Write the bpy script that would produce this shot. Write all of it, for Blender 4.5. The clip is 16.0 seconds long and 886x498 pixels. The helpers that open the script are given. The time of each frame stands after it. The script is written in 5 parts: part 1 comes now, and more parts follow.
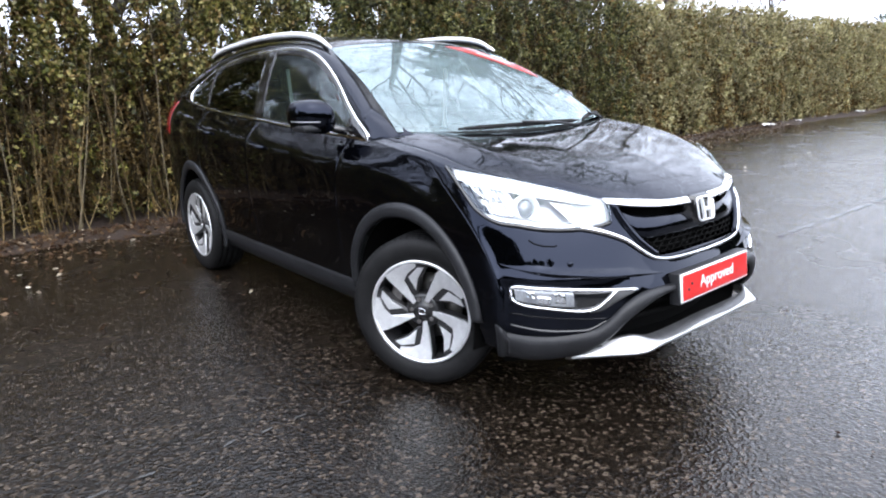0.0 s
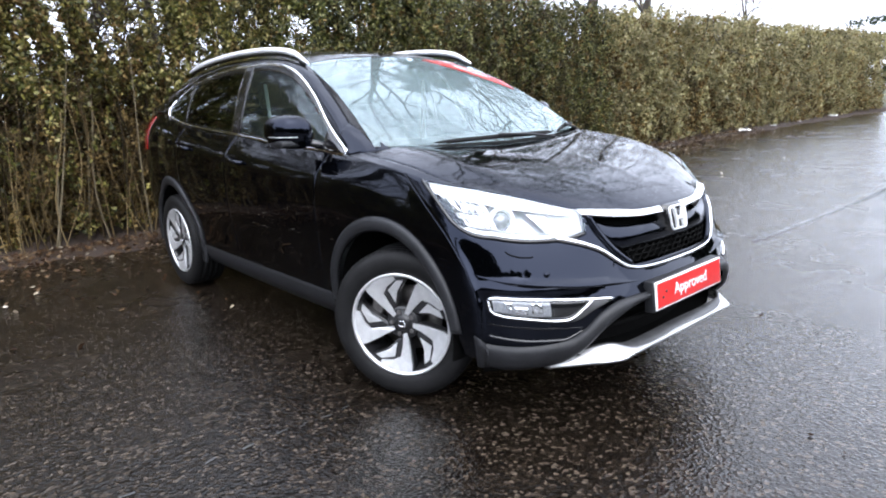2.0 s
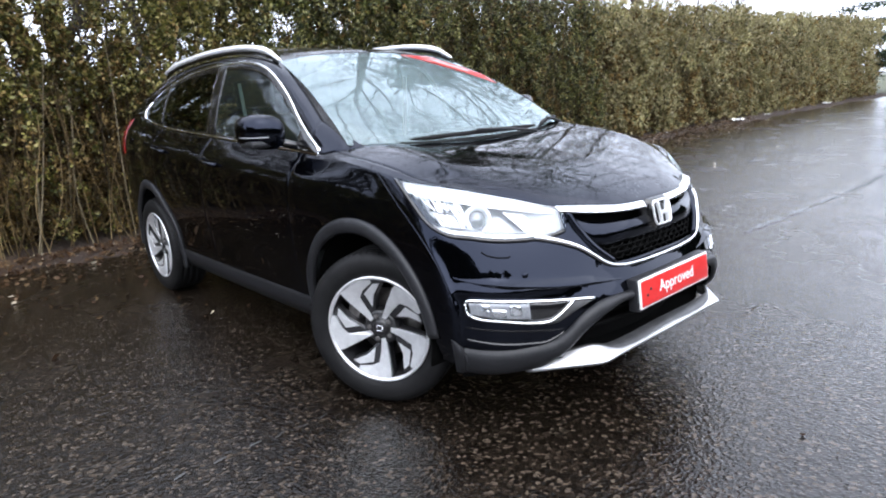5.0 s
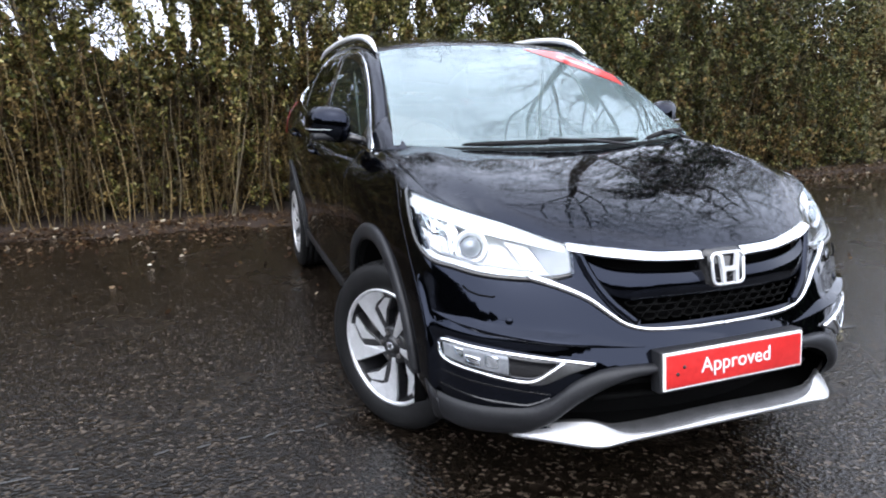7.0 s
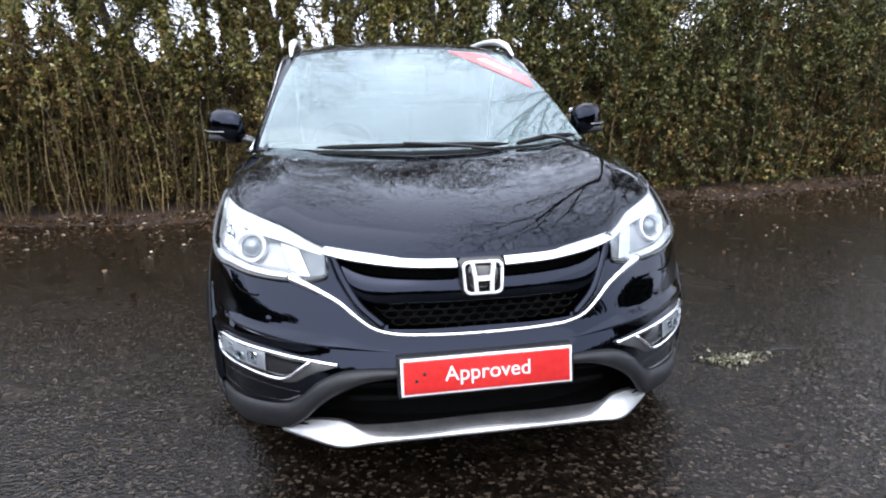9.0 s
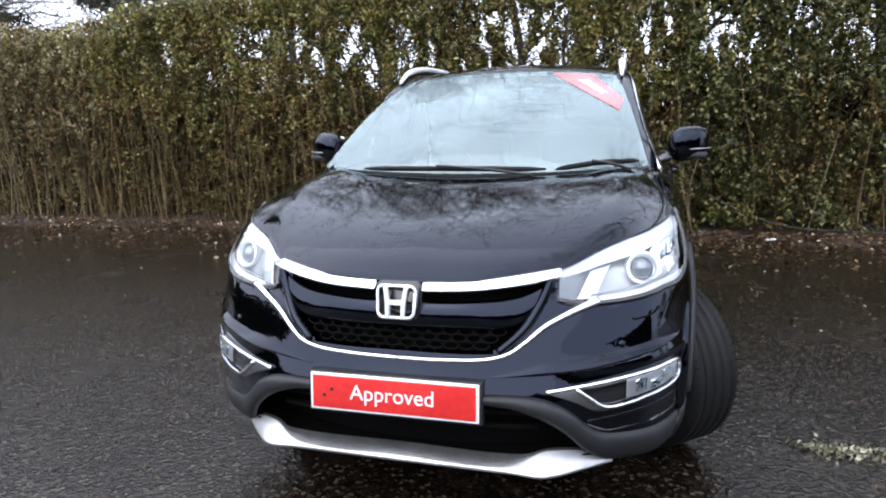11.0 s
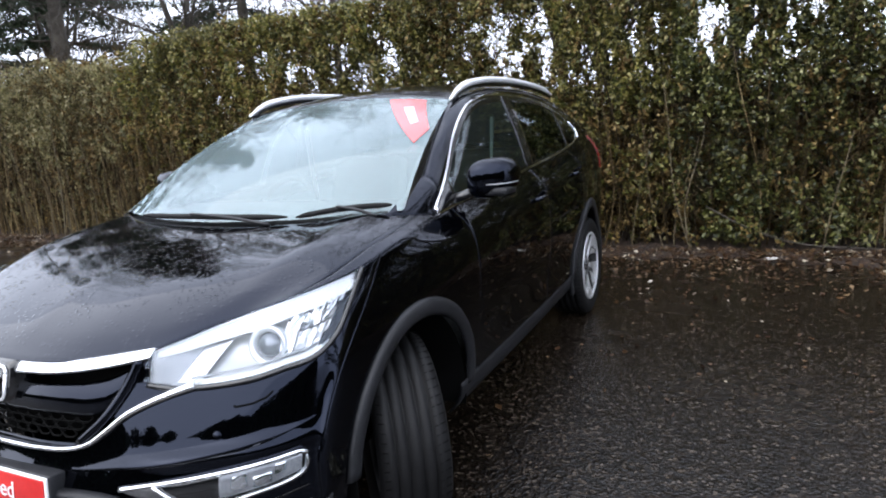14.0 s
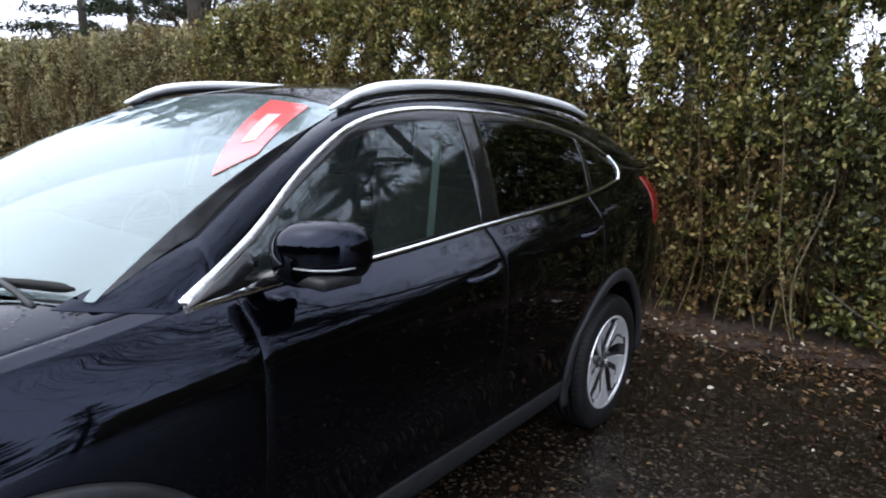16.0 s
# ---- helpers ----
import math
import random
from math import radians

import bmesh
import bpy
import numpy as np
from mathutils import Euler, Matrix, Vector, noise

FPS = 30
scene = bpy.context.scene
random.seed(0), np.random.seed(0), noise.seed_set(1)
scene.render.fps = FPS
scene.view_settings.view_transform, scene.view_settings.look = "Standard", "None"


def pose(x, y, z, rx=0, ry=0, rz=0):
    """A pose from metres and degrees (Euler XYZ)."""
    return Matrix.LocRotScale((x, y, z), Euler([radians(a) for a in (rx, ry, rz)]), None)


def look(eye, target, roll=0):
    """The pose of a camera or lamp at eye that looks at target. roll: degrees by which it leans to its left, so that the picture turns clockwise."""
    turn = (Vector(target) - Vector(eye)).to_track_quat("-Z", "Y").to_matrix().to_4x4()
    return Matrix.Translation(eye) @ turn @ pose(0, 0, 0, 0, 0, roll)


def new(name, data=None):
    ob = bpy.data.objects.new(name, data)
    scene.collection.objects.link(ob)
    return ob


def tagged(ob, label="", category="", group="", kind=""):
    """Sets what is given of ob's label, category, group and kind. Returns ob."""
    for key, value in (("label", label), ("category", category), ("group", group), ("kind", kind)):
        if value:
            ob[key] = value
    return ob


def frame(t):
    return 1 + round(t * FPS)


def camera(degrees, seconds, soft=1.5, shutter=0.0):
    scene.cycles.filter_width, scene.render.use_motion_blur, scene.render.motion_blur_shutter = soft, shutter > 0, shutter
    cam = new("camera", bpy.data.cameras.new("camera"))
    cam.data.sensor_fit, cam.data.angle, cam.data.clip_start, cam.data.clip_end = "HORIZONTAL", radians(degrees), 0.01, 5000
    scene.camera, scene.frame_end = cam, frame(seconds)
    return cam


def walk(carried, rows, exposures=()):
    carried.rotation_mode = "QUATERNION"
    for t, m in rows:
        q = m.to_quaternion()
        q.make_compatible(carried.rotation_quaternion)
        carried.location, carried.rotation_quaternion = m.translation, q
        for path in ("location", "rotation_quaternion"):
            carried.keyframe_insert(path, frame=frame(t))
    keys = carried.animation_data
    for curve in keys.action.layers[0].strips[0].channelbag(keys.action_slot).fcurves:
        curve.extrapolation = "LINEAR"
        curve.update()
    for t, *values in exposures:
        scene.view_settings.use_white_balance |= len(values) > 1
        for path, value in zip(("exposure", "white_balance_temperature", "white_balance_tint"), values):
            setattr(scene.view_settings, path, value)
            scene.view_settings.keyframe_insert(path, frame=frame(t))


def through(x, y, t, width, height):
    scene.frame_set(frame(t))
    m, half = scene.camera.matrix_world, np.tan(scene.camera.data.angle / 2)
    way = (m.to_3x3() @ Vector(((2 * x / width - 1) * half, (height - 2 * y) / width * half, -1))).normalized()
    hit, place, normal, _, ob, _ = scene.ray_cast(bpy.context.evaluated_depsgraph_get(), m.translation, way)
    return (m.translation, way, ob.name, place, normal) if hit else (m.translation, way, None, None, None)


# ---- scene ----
cam = camera(69.1, 16.0, soft=2.0)
PATH = [
    (0, (-2.474, -2.164, 1.302), (-1.244, -0.665, 0.808), -1.6),
    (0.5, (-2.475, -2.172, 1.302), (-1.279, -0.652, 0.791), -0.8),
    (1, (-2.476, -2.181, 1.312), (-1.278, -0.661, 0.805), -1.3),
    (1.5, (-2.477, -2.186, 1.315), (-1.275, -0.663, 0.829), -1.9),
    (2, (-2.469, -2.197, 1.323), (-1.197, -0.726, 0.854), -2.3),
    (2.5, (-2.455, -2.197, 1.325), (-1.18, -0.729, 0.857), -2.4),
    (3, (-2.461, -2.17, 1.325), (-1.189, -0.706, 0.835), -2.8),
    (3.5, (-2.462, -2.154, 1.325), (-1.181, -0.698, 0.835), -2.9),
    (4, (-2.452, -2.156, 1.331), (-1.17, -0.695, 0.861), -2.9),
    (4.2, (-2.449, -2.154, 1.329), (-1.159, -0.702, 0.851), -3.4),
    (6.3, (-1.833, -2.236, 1.297), (-0.722, -0.644, 0.817), -2.0),
    (6.5, (-1.726, -2.236, 1.305), (-0.729, -0.571, 0.823), -2.6),
    (7, (-1.445, -2.335, 1.32), (-0.797, -0.506, 0.839), -0.5),
    (7.5, (-1.251, -2.515, 1.298), (-0.657, -0.665, 0.821), -2.2),
    (8, (-1.03, -2.691, 1.335), (-0.586, -0.804, 0.841), -3.7),
    (8.5, (-0.664, -2.733, 1.349), (-0.236, -0.839, 0.867), -1.1),
    (9, (-0.433, -2.656, 1.343), (-0.104, -0.745, 0.855), -0.7),
    (9.5, (-0.184, -2.572, 1.367), (-0.027, -0.63, 0.915), -1.8),
    (9.7, (-0.067, -2.557, 1.35), (-0.088, -0.604, 0.922), -0.4),
    (11.8, (1.053, -2.611, 1.302), (0.337, -0.781, 0.926), -2.9),
    (12, (1.153, -2.615, 1.287), (0.384, -0.807, 0.912), -2.6),
    (12.5, (1.408, -2.585, 1.278), (0.575, -0.835, 0.788), -1.3),
    (13, (1.668, -2.418, 1.307), (0.71, -0.7, 0.944), 1.2),
    (13.5, (1.817, -2.148, 1.318), (0.794, -0.48, 0.902), -5.3),
    (14, (1.905, -1.823, 1.412), (1.043, -0.06, 1.024), -4.0),
    (14.5, (1.999, -1.409, 1.444), (1.117, 0.344, 1.058), -0.4),
    (15, (2.015, -1.046, 1.44), (1.054, 0.669, 1.072), -0.2),
    (15.5, (1.998, -0.662, 1.464), (1.069, 1.062, 1.056), -0.1),
    (16, (2.067, -0.315, 1.491), (0.874, 1.242, 1.101), 2.3),
]
walk(cam, [(t, look(eye, target, roll)) for t, eye, target, roll in PATH],
     exposures=[(0.0, 1.46), (2.5, 1.46), (3.3, 1.34), (4.2, 1.34), (6.5, 1.14), (7.5, 1.22), (9.5, 1.2), (12.5, 1.03), (13.5, 1.0), (16.0, 0.96)])

# ---- sky and sun: a bright overcast winter day ----
world = bpy.data.worlds.new("world")
scene.world = world
world.use_nodes = True
wn = world.node_tree.nodes
wl = world.node_tree.links
sky = wn.new("ShaderNodeTexSky")
sky.sky_type = "NISHITA"
sky.sun_disc = False
sky.sun_elevation = radians(55)
sky.sun_rotation = radians(-156)
sky.air_density, sky.dust_density, sky.ozone_density = 1.0, 6.0, 1.0
pale = wn.new("ShaderNodeHueSaturation")
pale.inputs["Saturation"].default_value = 0.22
wl.new(sky.outputs[0], pale.inputs["Color"])
veil = wn.new("ShaderNodeMixRGB")
veil.inputs["Fac"].default_value = 0.75
veil.inputs["Color2"].default_value = (9.6, 10.5, 12.7, 1)
wl.new(pale.outputs[0], veil.inputs["Color1"])
wl.new(veil.outputs[0], wn["Background"].inputs["Color"])
wn["Background"].inputs["Strength"].default_value = 0.15
sun = new("sun", bpy.data.lights.new("sun", "SUN"))
sun.data.energy, sun.data.angle, sun.data.color = 1.1, radians(120), (1.0, 0.98, 0.95)
sun.matrix_world = look((-2.0, -4.5, 7.0), (0, 0, 0))


# ---- materials ----
def material(name, base=(0.5, 0.5, 0.5), rough=0.5, metal=0.0, coat=0.0, spec=0.5):
    m = bpy.data.materials.new(name)
    m.use_nodes = True
    b = m.node_tree.nodes["Principled BSDF"]
    b.inputs["Base Color"].default_value = (*base, 1)
    b.inputs["Roughness"].default_value = rough
    b.inputs["Metallic"].default_value = metal
    b.inputs["Coat Weight"].default_value = coat
    b.inputs["Specular IOR Level"].default_value = spec
    return m


def nd(m, kind, **props):
    n = m.node_tree.nodes.new(kind)
    for key, value in props.items():
        n.inputs[key].default_value = value
    return n


def ln(m, a, b):
    m.node_tree.links.new(a, b)


def bsdf(m):
    return m.node_tree.nodes["Principled BSDF"]


def coords(m, which="Object"):
    return nd(m, "ShaderNodeTexCoord").outputs[which]


def ramp(m, source, stops):
    r = nd(m, "ShaderNodeValToRGB")
    ln(m, source, r.inputs["Fac"])
    e = r.color_ramp.elements
    while len(e) < len(stops):
        e.new(0.5)
    for el, (p, c) in zip(e, stops):
        el.position = p
        el.color = (*c, 1) if len(c) == 3 else c
    return r.outputs["Color"]


def noise_at(m, vec, scale, detail=4.0, rough=0.55):
    n = nd(m, "ShaderNodeTexNoise", Scale=scale, Detail=detail, Roughness=rough)
    ln(m, vec, n.inputs["Vector"])
    return n.outputs["Fac"]


def bumped(m, height, strength, distance, into="Normal", after=None):
    b = nd(m, "ShaderNodeBump", Strength=strength, Distance=distance)
    ln(m, height, b.inputs["Height"])
    if after is not None:
        ln(m, after, b.inputs["Normal"])
    for name in into.split(","):
        ln(m, b.outputs[0], bsdf(m).inputs[name])
    return b.outputs[0]


def grained(name, dark, light, rough, scale, bump=0.2, dist=0.002, metal=0.0, spec=0.5, which="Object"):
    """A surface with colour and relief that vary at two scales."""
    m = material(name, dark, rough, metal, 0.0, spec)
    v = coords(m, which)
    big, fine = noise_at(m, v, scale), noise_at(m, v, scale * 9)
    mix = nd(m, "ShaderNodeMath")
    mix.operation = "MULTIPLY"
    ln(m, big, mix.inputs[0])
    ln(m, fine, mix.inputs[1])
    ln(m, ramp(m, mix.outputs[0], [(0.12, dark), (0.42, light)]), bsdf(m).inputs["Base Color"])
    bumped(m, fine, bump, dist)
    return m


def wet_paint():
    """Black paint under a clear coat, beaded with drops of rain."""
    m = material("black_paint", (0.0004, 0.00045, 0.0007), 0.03, 0.0, 0.0, 0.5)
    bsdf(m).inputs["IOR"].default_value = 1.46
    bsdf(m).inputs["Specular Tint"].default_value = (0.5, 0.57, 0.8, 1)
    v = coords(m)
    warp = noise_at(m, v, 9.0, 5.0, 0.65)
    drops = nd(m, "ShaderNodeTexVoronoi", Scale=62.0, Randomness=1.0)
    ln(m, v, drops.inputs["Vector"])
    bead = ramp(m, drops.outputs["Distance"], [(0.0, (1, 1, 1)), (0.2, (0.72, 0.72, 0.72)), (0.36, (0, 0, 0))])
    keep = ramp(m, warp, [(0.44, (0, 0, 0)), (0.56, (1, 1, 1))])
    mul = nd(m, "ShaderNodeMath")
    mul.operation = "MULTIPLY"
    ln(m, bead, mul.inputs[0])
    ln(m, keep, mul.inputs[1])
    geo = nd(m, "ShaderNodeNewGeometry")
    up = nd(m, "ShaderNodeSeparateXYZ")
    ln(m, geo.outputs["Normal"], up.inputs[0])
    flat = nd(m, "ShaderNodeMapRange")
    flat.inputs["From Min"].default_value, flat.inputs["From Max"].default_value = 0.6, 0.92
    ln(m, up.outputs["Z"], flat.inputs["Value"])
    wet = nd(m, "ShaderNodeMath")
    wet.operation = "MULTIPLY"
    ln(m, mul.outputs[0], wet.inputs[0])
    ln(m, flat.outputs[0], wet.inputs[1])
    film = nd(m, "ShaderNodeMath")
    film.operation = "MULTIPLY"
    ln(m, noise_at(m, v, 55.0, 2.0, 0.5), film.inputs[0])
    ln(m, flat.outputs[0], film.inputs[1])
    peel = bumped(m, noise_at(m, v, 5.0, 2.0), 0.02, 0.004, "Normal")
    lumps = bumped(m, film.outputs[0], 0.03, 0.003, "Normal", peel)
    bumped(m, wet.outputs[0], 0.45, 0.0025, "Normal", lumps)
    return m


def pane(name, tint, clear, ior, milkiness=0.0):
    """Thin glass: it lets light through and mirrors by its Fresnel; the last argument is its pale diffuse veil, part
    condensation, part painted glow.
    """
    m = bpy.data.materials.new(name)
    m.use_nodes = True
    n = m.node_tree.nodes
    n.remove(n["Principled BSDF"])
    t = nd(m, "ShaderNodeBsdfTransparent", Color=(*[c * clear for c in tint], 1))
    g = nd(m, "ShaderNodeBsdfGlossy", Color=(0.88, 0.97, 1.0, 1), Roughness=0.015)
    f = nd(m, "ShaderNodeFresnel", IOR=ior)
    under = t.outputs[0]
    if milkiness:
        d = nd(m, "ShaderNodeBsdfDiffuse", Color=(0.6, 0.78, 0.8, 1))
        fog = nd(m, "ShaderNodeMixShader")
        cloud = ramp(m, noise_at(m, coords(m), 2.2, 3.0), [(0.3, (milkiness * 0.75,) * 3), (0.7, (milkiness * 1.2,) * 3)])
        ln(m, cloud, fog.inputs["Fac"])
        ln(m, t.outputs[0], fog.inputs[1])
        ln(m, d.outputs[0], fog.inputs[2])
        under = fog.outputs[0]
    x = nd(m, "ShaderNodeMixShader")
    ln(m, f.outputs[0], x.inputs["Fac"])
    ln(m, under, x.inputs[1])
    ln(m, g.outputs[0], x.inputs[2])
    ln(m, x.outputs[0], n["Material Output"].inputs["Surface"])
    return m


def asphalt():
    m = material("wet_asphalt", (0.03, 0.029, 0.029), 0.35)
    v = coords(m)
    patch, stone = noise_at(m, v, 0.45, 5.0), noise_at(m, v, 70.0, 2.0)
    cells = nd(m, "ShaderNodeTexVoronoi", Scale=68.0)
    ln(m, v, cells.inputs["Vector"])
    cellcol = nd(m, "ShaderNodeSeparateColor")
    ln(m, cells.outputs["Color"], cellcol.inputs[0])
    tone = ramp(m, cellcol.outputs[0], [(0.0, (0.002, 0.0015, 0.0011)), (0.55, (0.0064, 0.0048, 0.0035)), (0.83, (0.018, 0.0135, 0.01)), (1.0, (0.056, 0.045, 0.035))])
    soil = ramp(m, patch, [(0.35, (0.8, 0.78, 0.76)), (0.65, (1.15, 1.1, 1.05))])
    mix = nd(m, "ShaderNodeMixRGB", Fac=1.0)
    mix.blend_type = "MULTIPLY"
    ln(m, tone, mix.inputs[1])
    ln(m, soil, mix.inputs[2])
    ln(m, mix.outputs[0], bsdf(m).inputs["Base Color"])
    bsdf(m).inputs["Specular IOR Level"].default_value = 0.08
    bsdf(m).inputs["Coat Weight"].default_value = 0.85
    bsdf(m).inputs["Coat Roughness"].default_value = 0.2
    bsdf(m).inputs["Coat IOR"].default_value = 1.33
    wet = noise_at(m, v, 1.1, 6.0, 0.65)
    ln(m, ramp(m, wet, [(0.36, (0.1, 0.1, 0.1)), (0.62, (0.3, 0.3, 0.3))]), bsdf(m).inputs["Roughness"])
    first = bumped(m, cells.outputs["Distance"], 0.55, 0.005, "Normal")
    second = bumped(m, noise_at(m, v, 24.0, 2.0), 0.4, 0.008, "Normal", first)
    bumped(m, stone, 0.5, 0.005, "Normal,Coat Normal", second)
    return m


def leafy(name, stops, rough=0.5, through=0.0, gloss=0.15):
    m = material(name, stops[0][1], rough)
    geo = nd(m, "ShaderNodeNewGeometry")
    v = coords(m)
    patch = ramp(m, noise_at(m, v, 1.3, 3.0), [(0.34, (0.62, 0.6, 0.56)), (0.52, (0.95, 0.95, 0.95)), (0.68, (1.2, 1.22, 1.15))])
    both = nd(m, "ShaderNodeMixRGB", Fac=1.0)
    both.blend_type = "MULTIPLY"
    ln(m, ramp(m, geo.outputs["Random Per Island"], stops), both.inputs[1])
    ln(m, patch, both.inputs[2])
    ln(m, both.outputs[0], bsdf(m).inputs["Base Color"])
    bumped(m, noise_at(m, v, 60.0, 2.0), 0.3, 0.004)
    bsdf(m).inputs["Specular IOR Level"].default_value = gloss
    if through:
        back = nd(m, "ShaderNodeBsdfTranslucent")
        ln(m, bsdf(m).inputs["Base Color"].links[0].from_socket, back.inputs["Color"])
        both = nd(m, "ShaderNodeMixShader", Fac=through)
        ln(m, bsdf(m).outputs[0], both.inputs[1])
        ln(m, back.outputs[0], both.inputs[2])
        ln(m, both.outputs[0], m.node_tree.nodes["Material Output"].inputs["Surface"])
    return m


PAINT = wet_paint()
GLOSS_BLACK = material("gloss_black", (0.006, 0.006, 0.007), 0.12, 0.0, 0.5)
CLADDING = grained("cladding", (0.0095, 0.01, 0.0115), (0.02, 0.0205, 0.0235), 0.45, 14.0, 0.25, 0.001, spec=0.3)
RUBBER = grained("rubber", (0.0035, 0.0035, 0.004), (0.01, 0.01, 0.0105), 0.6, 18.0, 0.3, 0.0015, spec=0.2)
CHROME = material("chrome", (0.82, 0.83, 0.85), 0.06, 1.0)
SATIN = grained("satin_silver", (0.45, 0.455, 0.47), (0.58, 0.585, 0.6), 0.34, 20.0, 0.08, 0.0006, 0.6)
# darker copy of the silver: painted shade on the skid shelf, grey fog trim
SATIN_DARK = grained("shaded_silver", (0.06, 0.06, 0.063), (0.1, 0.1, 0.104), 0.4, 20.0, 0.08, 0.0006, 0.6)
ALLOY = grained("machined_alloy", (0.66, 0.67, 0.69), (0.86, 0.87, 0.89), 0.36, 30.0, 0.06, 0.0004, 0.75)
ALLOY_DARK = grained("painted_alloy", (0.008, 0.008, 0.009), (0.02, 0.02, 0.022), 0.3, 20.0, 0.05, 0.0005)
STEEL = grained("brake_steel", (0.16, 0.15, 0.15), (0.34, 0.33, 0.32), 0.38, 24.0, 0.1, 0.0006, 0.9)
# near-black: the darkness inside wells and openings is put into the colour
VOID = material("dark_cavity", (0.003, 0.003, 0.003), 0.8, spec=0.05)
CABIN = grained("cabin_plastic", (0.015, 0.016, 0.018), (0.035, 0.036, 0.04), 0.6, 10.0, 0.2, 0.001, spec=0.2)
CLOTH = grained("seat_cloth", (0.018, 0.018, 0.02), (0.04, 0.04, 0.043), 0.85, 22.0, 0.4, 0.002)
BADGE_METAL = material("badge_metal", (0.78, 0.79, 0.81), 0.22, 0.45)
TRIM_GREY = grained("pillar_trim", (0.2, 0.21, 0.21), (0.28, 0.29, 0.29), 0.6, 10.0, 0.1, 0.001)
# pale veil in both panes: condensation, and glow painted into the glass
SCREEN_GLASS = pane("windscreen_glass", (0.86, 0.97, 0.95), 0.75, 1.72, 0.16)
SIDE_GLASS = pane("green_glass", (0.7, 0.92, 0.84), 0.8, 1.8, 0.01)
DARK_GLASS = pane("privacy_glass", (0.5, 0.52, 0.55), 0.12, 1.62)
LENS = pane("lamp_lens", (0.97, 0.98, 1.0), 0.96, 1.5)
LAMP_SILVER = material("lamp_reflector", (0.9, 0.91, 0.93), 0.3, 0.7)
LAMP_GREY = grained("lamp_housing", (0.27, 0.28, 0.3), (0.46, 0.47, 0.49), 0.3, 20.0, 0.05, 0.0005, 0.45)
LAMP_LENS = material("projector_glass", (0.2, 0.21, 0.23), 0.06, 0.7)
LAMP_WHITE = material("lamp_light_guide", (0.82, 0.83, 0.85), 0.25)
RED_PLASTIC = grained("red_lamp", (0.11, 0.005, 0.005), (0.19, 0.009, 0.008), 0.15, 12.0, 0.05, 0.001)
RED_SIGN = grained("red_sign", (0.44, 0.014, 0.014), (0.6, 0.03, 0.028), 0.3, 6.0, 0.05, 0.001)
CARD_RED = material("glazed_red_card", (0.55, 0.02, 0.02), 0.4, 0.0, 1.0)
bsdf(CARD_RED).inputs["Coat IOR"].default_value = 1.65
bsdf(CARD_RED).inputs["Coat Roughness"].default_value = 0.05
CARD_WHITE = material("glazed_white_card", (0.7, 0.45, 0.45), 0.4, 0.0, 1.0)
bsdf(CARD_WHITE).inputs["Coat IOR"].default_value = 1.65
WHITE_SIGN = grained("white_sign", (0.7, 0.7, 0.7), (0.82, 0.82, 0.82), 0.35, 8.0, 0.05, 0.001)
ASPHALT = asphalt()
SEAM = grained("tar_seam", (0.02, 0.02, 0.02), (0.045, 0.044, 0.041), 0.25, 30.0, 0.05, 0.001)
LITTER = grained("leaf_mould", (0.008, 0.004, 0.0022), (0.045, 0.022, 0.011), 0.75, 14.0, 0.9, 0.02)
GRASS_EARTH = grained("rough_grass", (0.02, 0.025, 0.01), (0.07, 0.075, 0.03), 0.85, 2.0, 0.8, 0.03)
RAIL = grained("rail_silver", (0.72, 0.73, 0.75), (0.84, 0.85, 0.87), 0.3, 16.0, 0.06, 0.0006, 0.25)
LEAF = leafy("hedge_leaf", [(0.0, (0.02, 0.026, 0.006)), (0.3, (0.068, 0.073, 0.016)), (0.6, (0.152, 0.142, 0.034)), (0.85, (0.26, 0.225, 0.064)), (1.0, (0.42, 0.37, 0.17))], 0.34, 0.3, 0.4)
# paler clipped leaf, with the hedges' hazy brightness put into its colour
LEAF_CLIPPED_BRIGHT = leafy("clipped_leaf_brightened", [(0.0, (0.09, 0.088, 0.04)), (0.3, (0.19, 0.175, 0.08)), (0.6, (0.29, 0.26, 0.125)), (0.85, (0.37, 0.325, 0.17)), (1.0, (0.46, 0.4, 0.24))], 0.36, 0.35, 0.35)
LEAF_DARK = leafy("dark_hedge_leaf", [(0.0, (0.009, 0.014, 0.0035)), (0.3, (0.033, 0.04, 0.01)), (0.6, (0.082, 0.086, 0.022)), (0.85, (0.17, 0.162, 0.05)), (1.0, (0.36, 0.34, 0.17))], 0.34, 0.25, 0.35)
LEAF_BROWN = leafy("hedge_leaf_brown", [(0.0, (0.03, 0.018, 0.0064)), (0.35, (0.094, 0.06, 0.02)), (0.7, (0.185, 0.124, 0.045)), (1.0, (0.34, 0.245, 0.11))], 0.55, 0.3)
FALLEN = leafy("fallen_leaf", [(0.0, (0.025, 0.011, 0.005)), (0.55, (0.06, 0.032, 0.014)), (0.92, (0.12, 0.078, 0.042)), (1.0, (0.5, 0.45, 0.36))], 0.4)
NEEDLE = leafy("pine_needle", [(0.0, (0.008, 0.014, 0.008)), (0.6, (0.02, 0.035, 0.016)), (1.0, (0.04, 0.055, 0.022))], 0.5)
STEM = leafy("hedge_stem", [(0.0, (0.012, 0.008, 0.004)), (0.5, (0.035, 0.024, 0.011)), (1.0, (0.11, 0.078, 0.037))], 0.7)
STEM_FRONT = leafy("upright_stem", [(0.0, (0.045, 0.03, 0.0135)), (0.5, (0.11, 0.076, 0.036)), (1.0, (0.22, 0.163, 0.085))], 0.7)
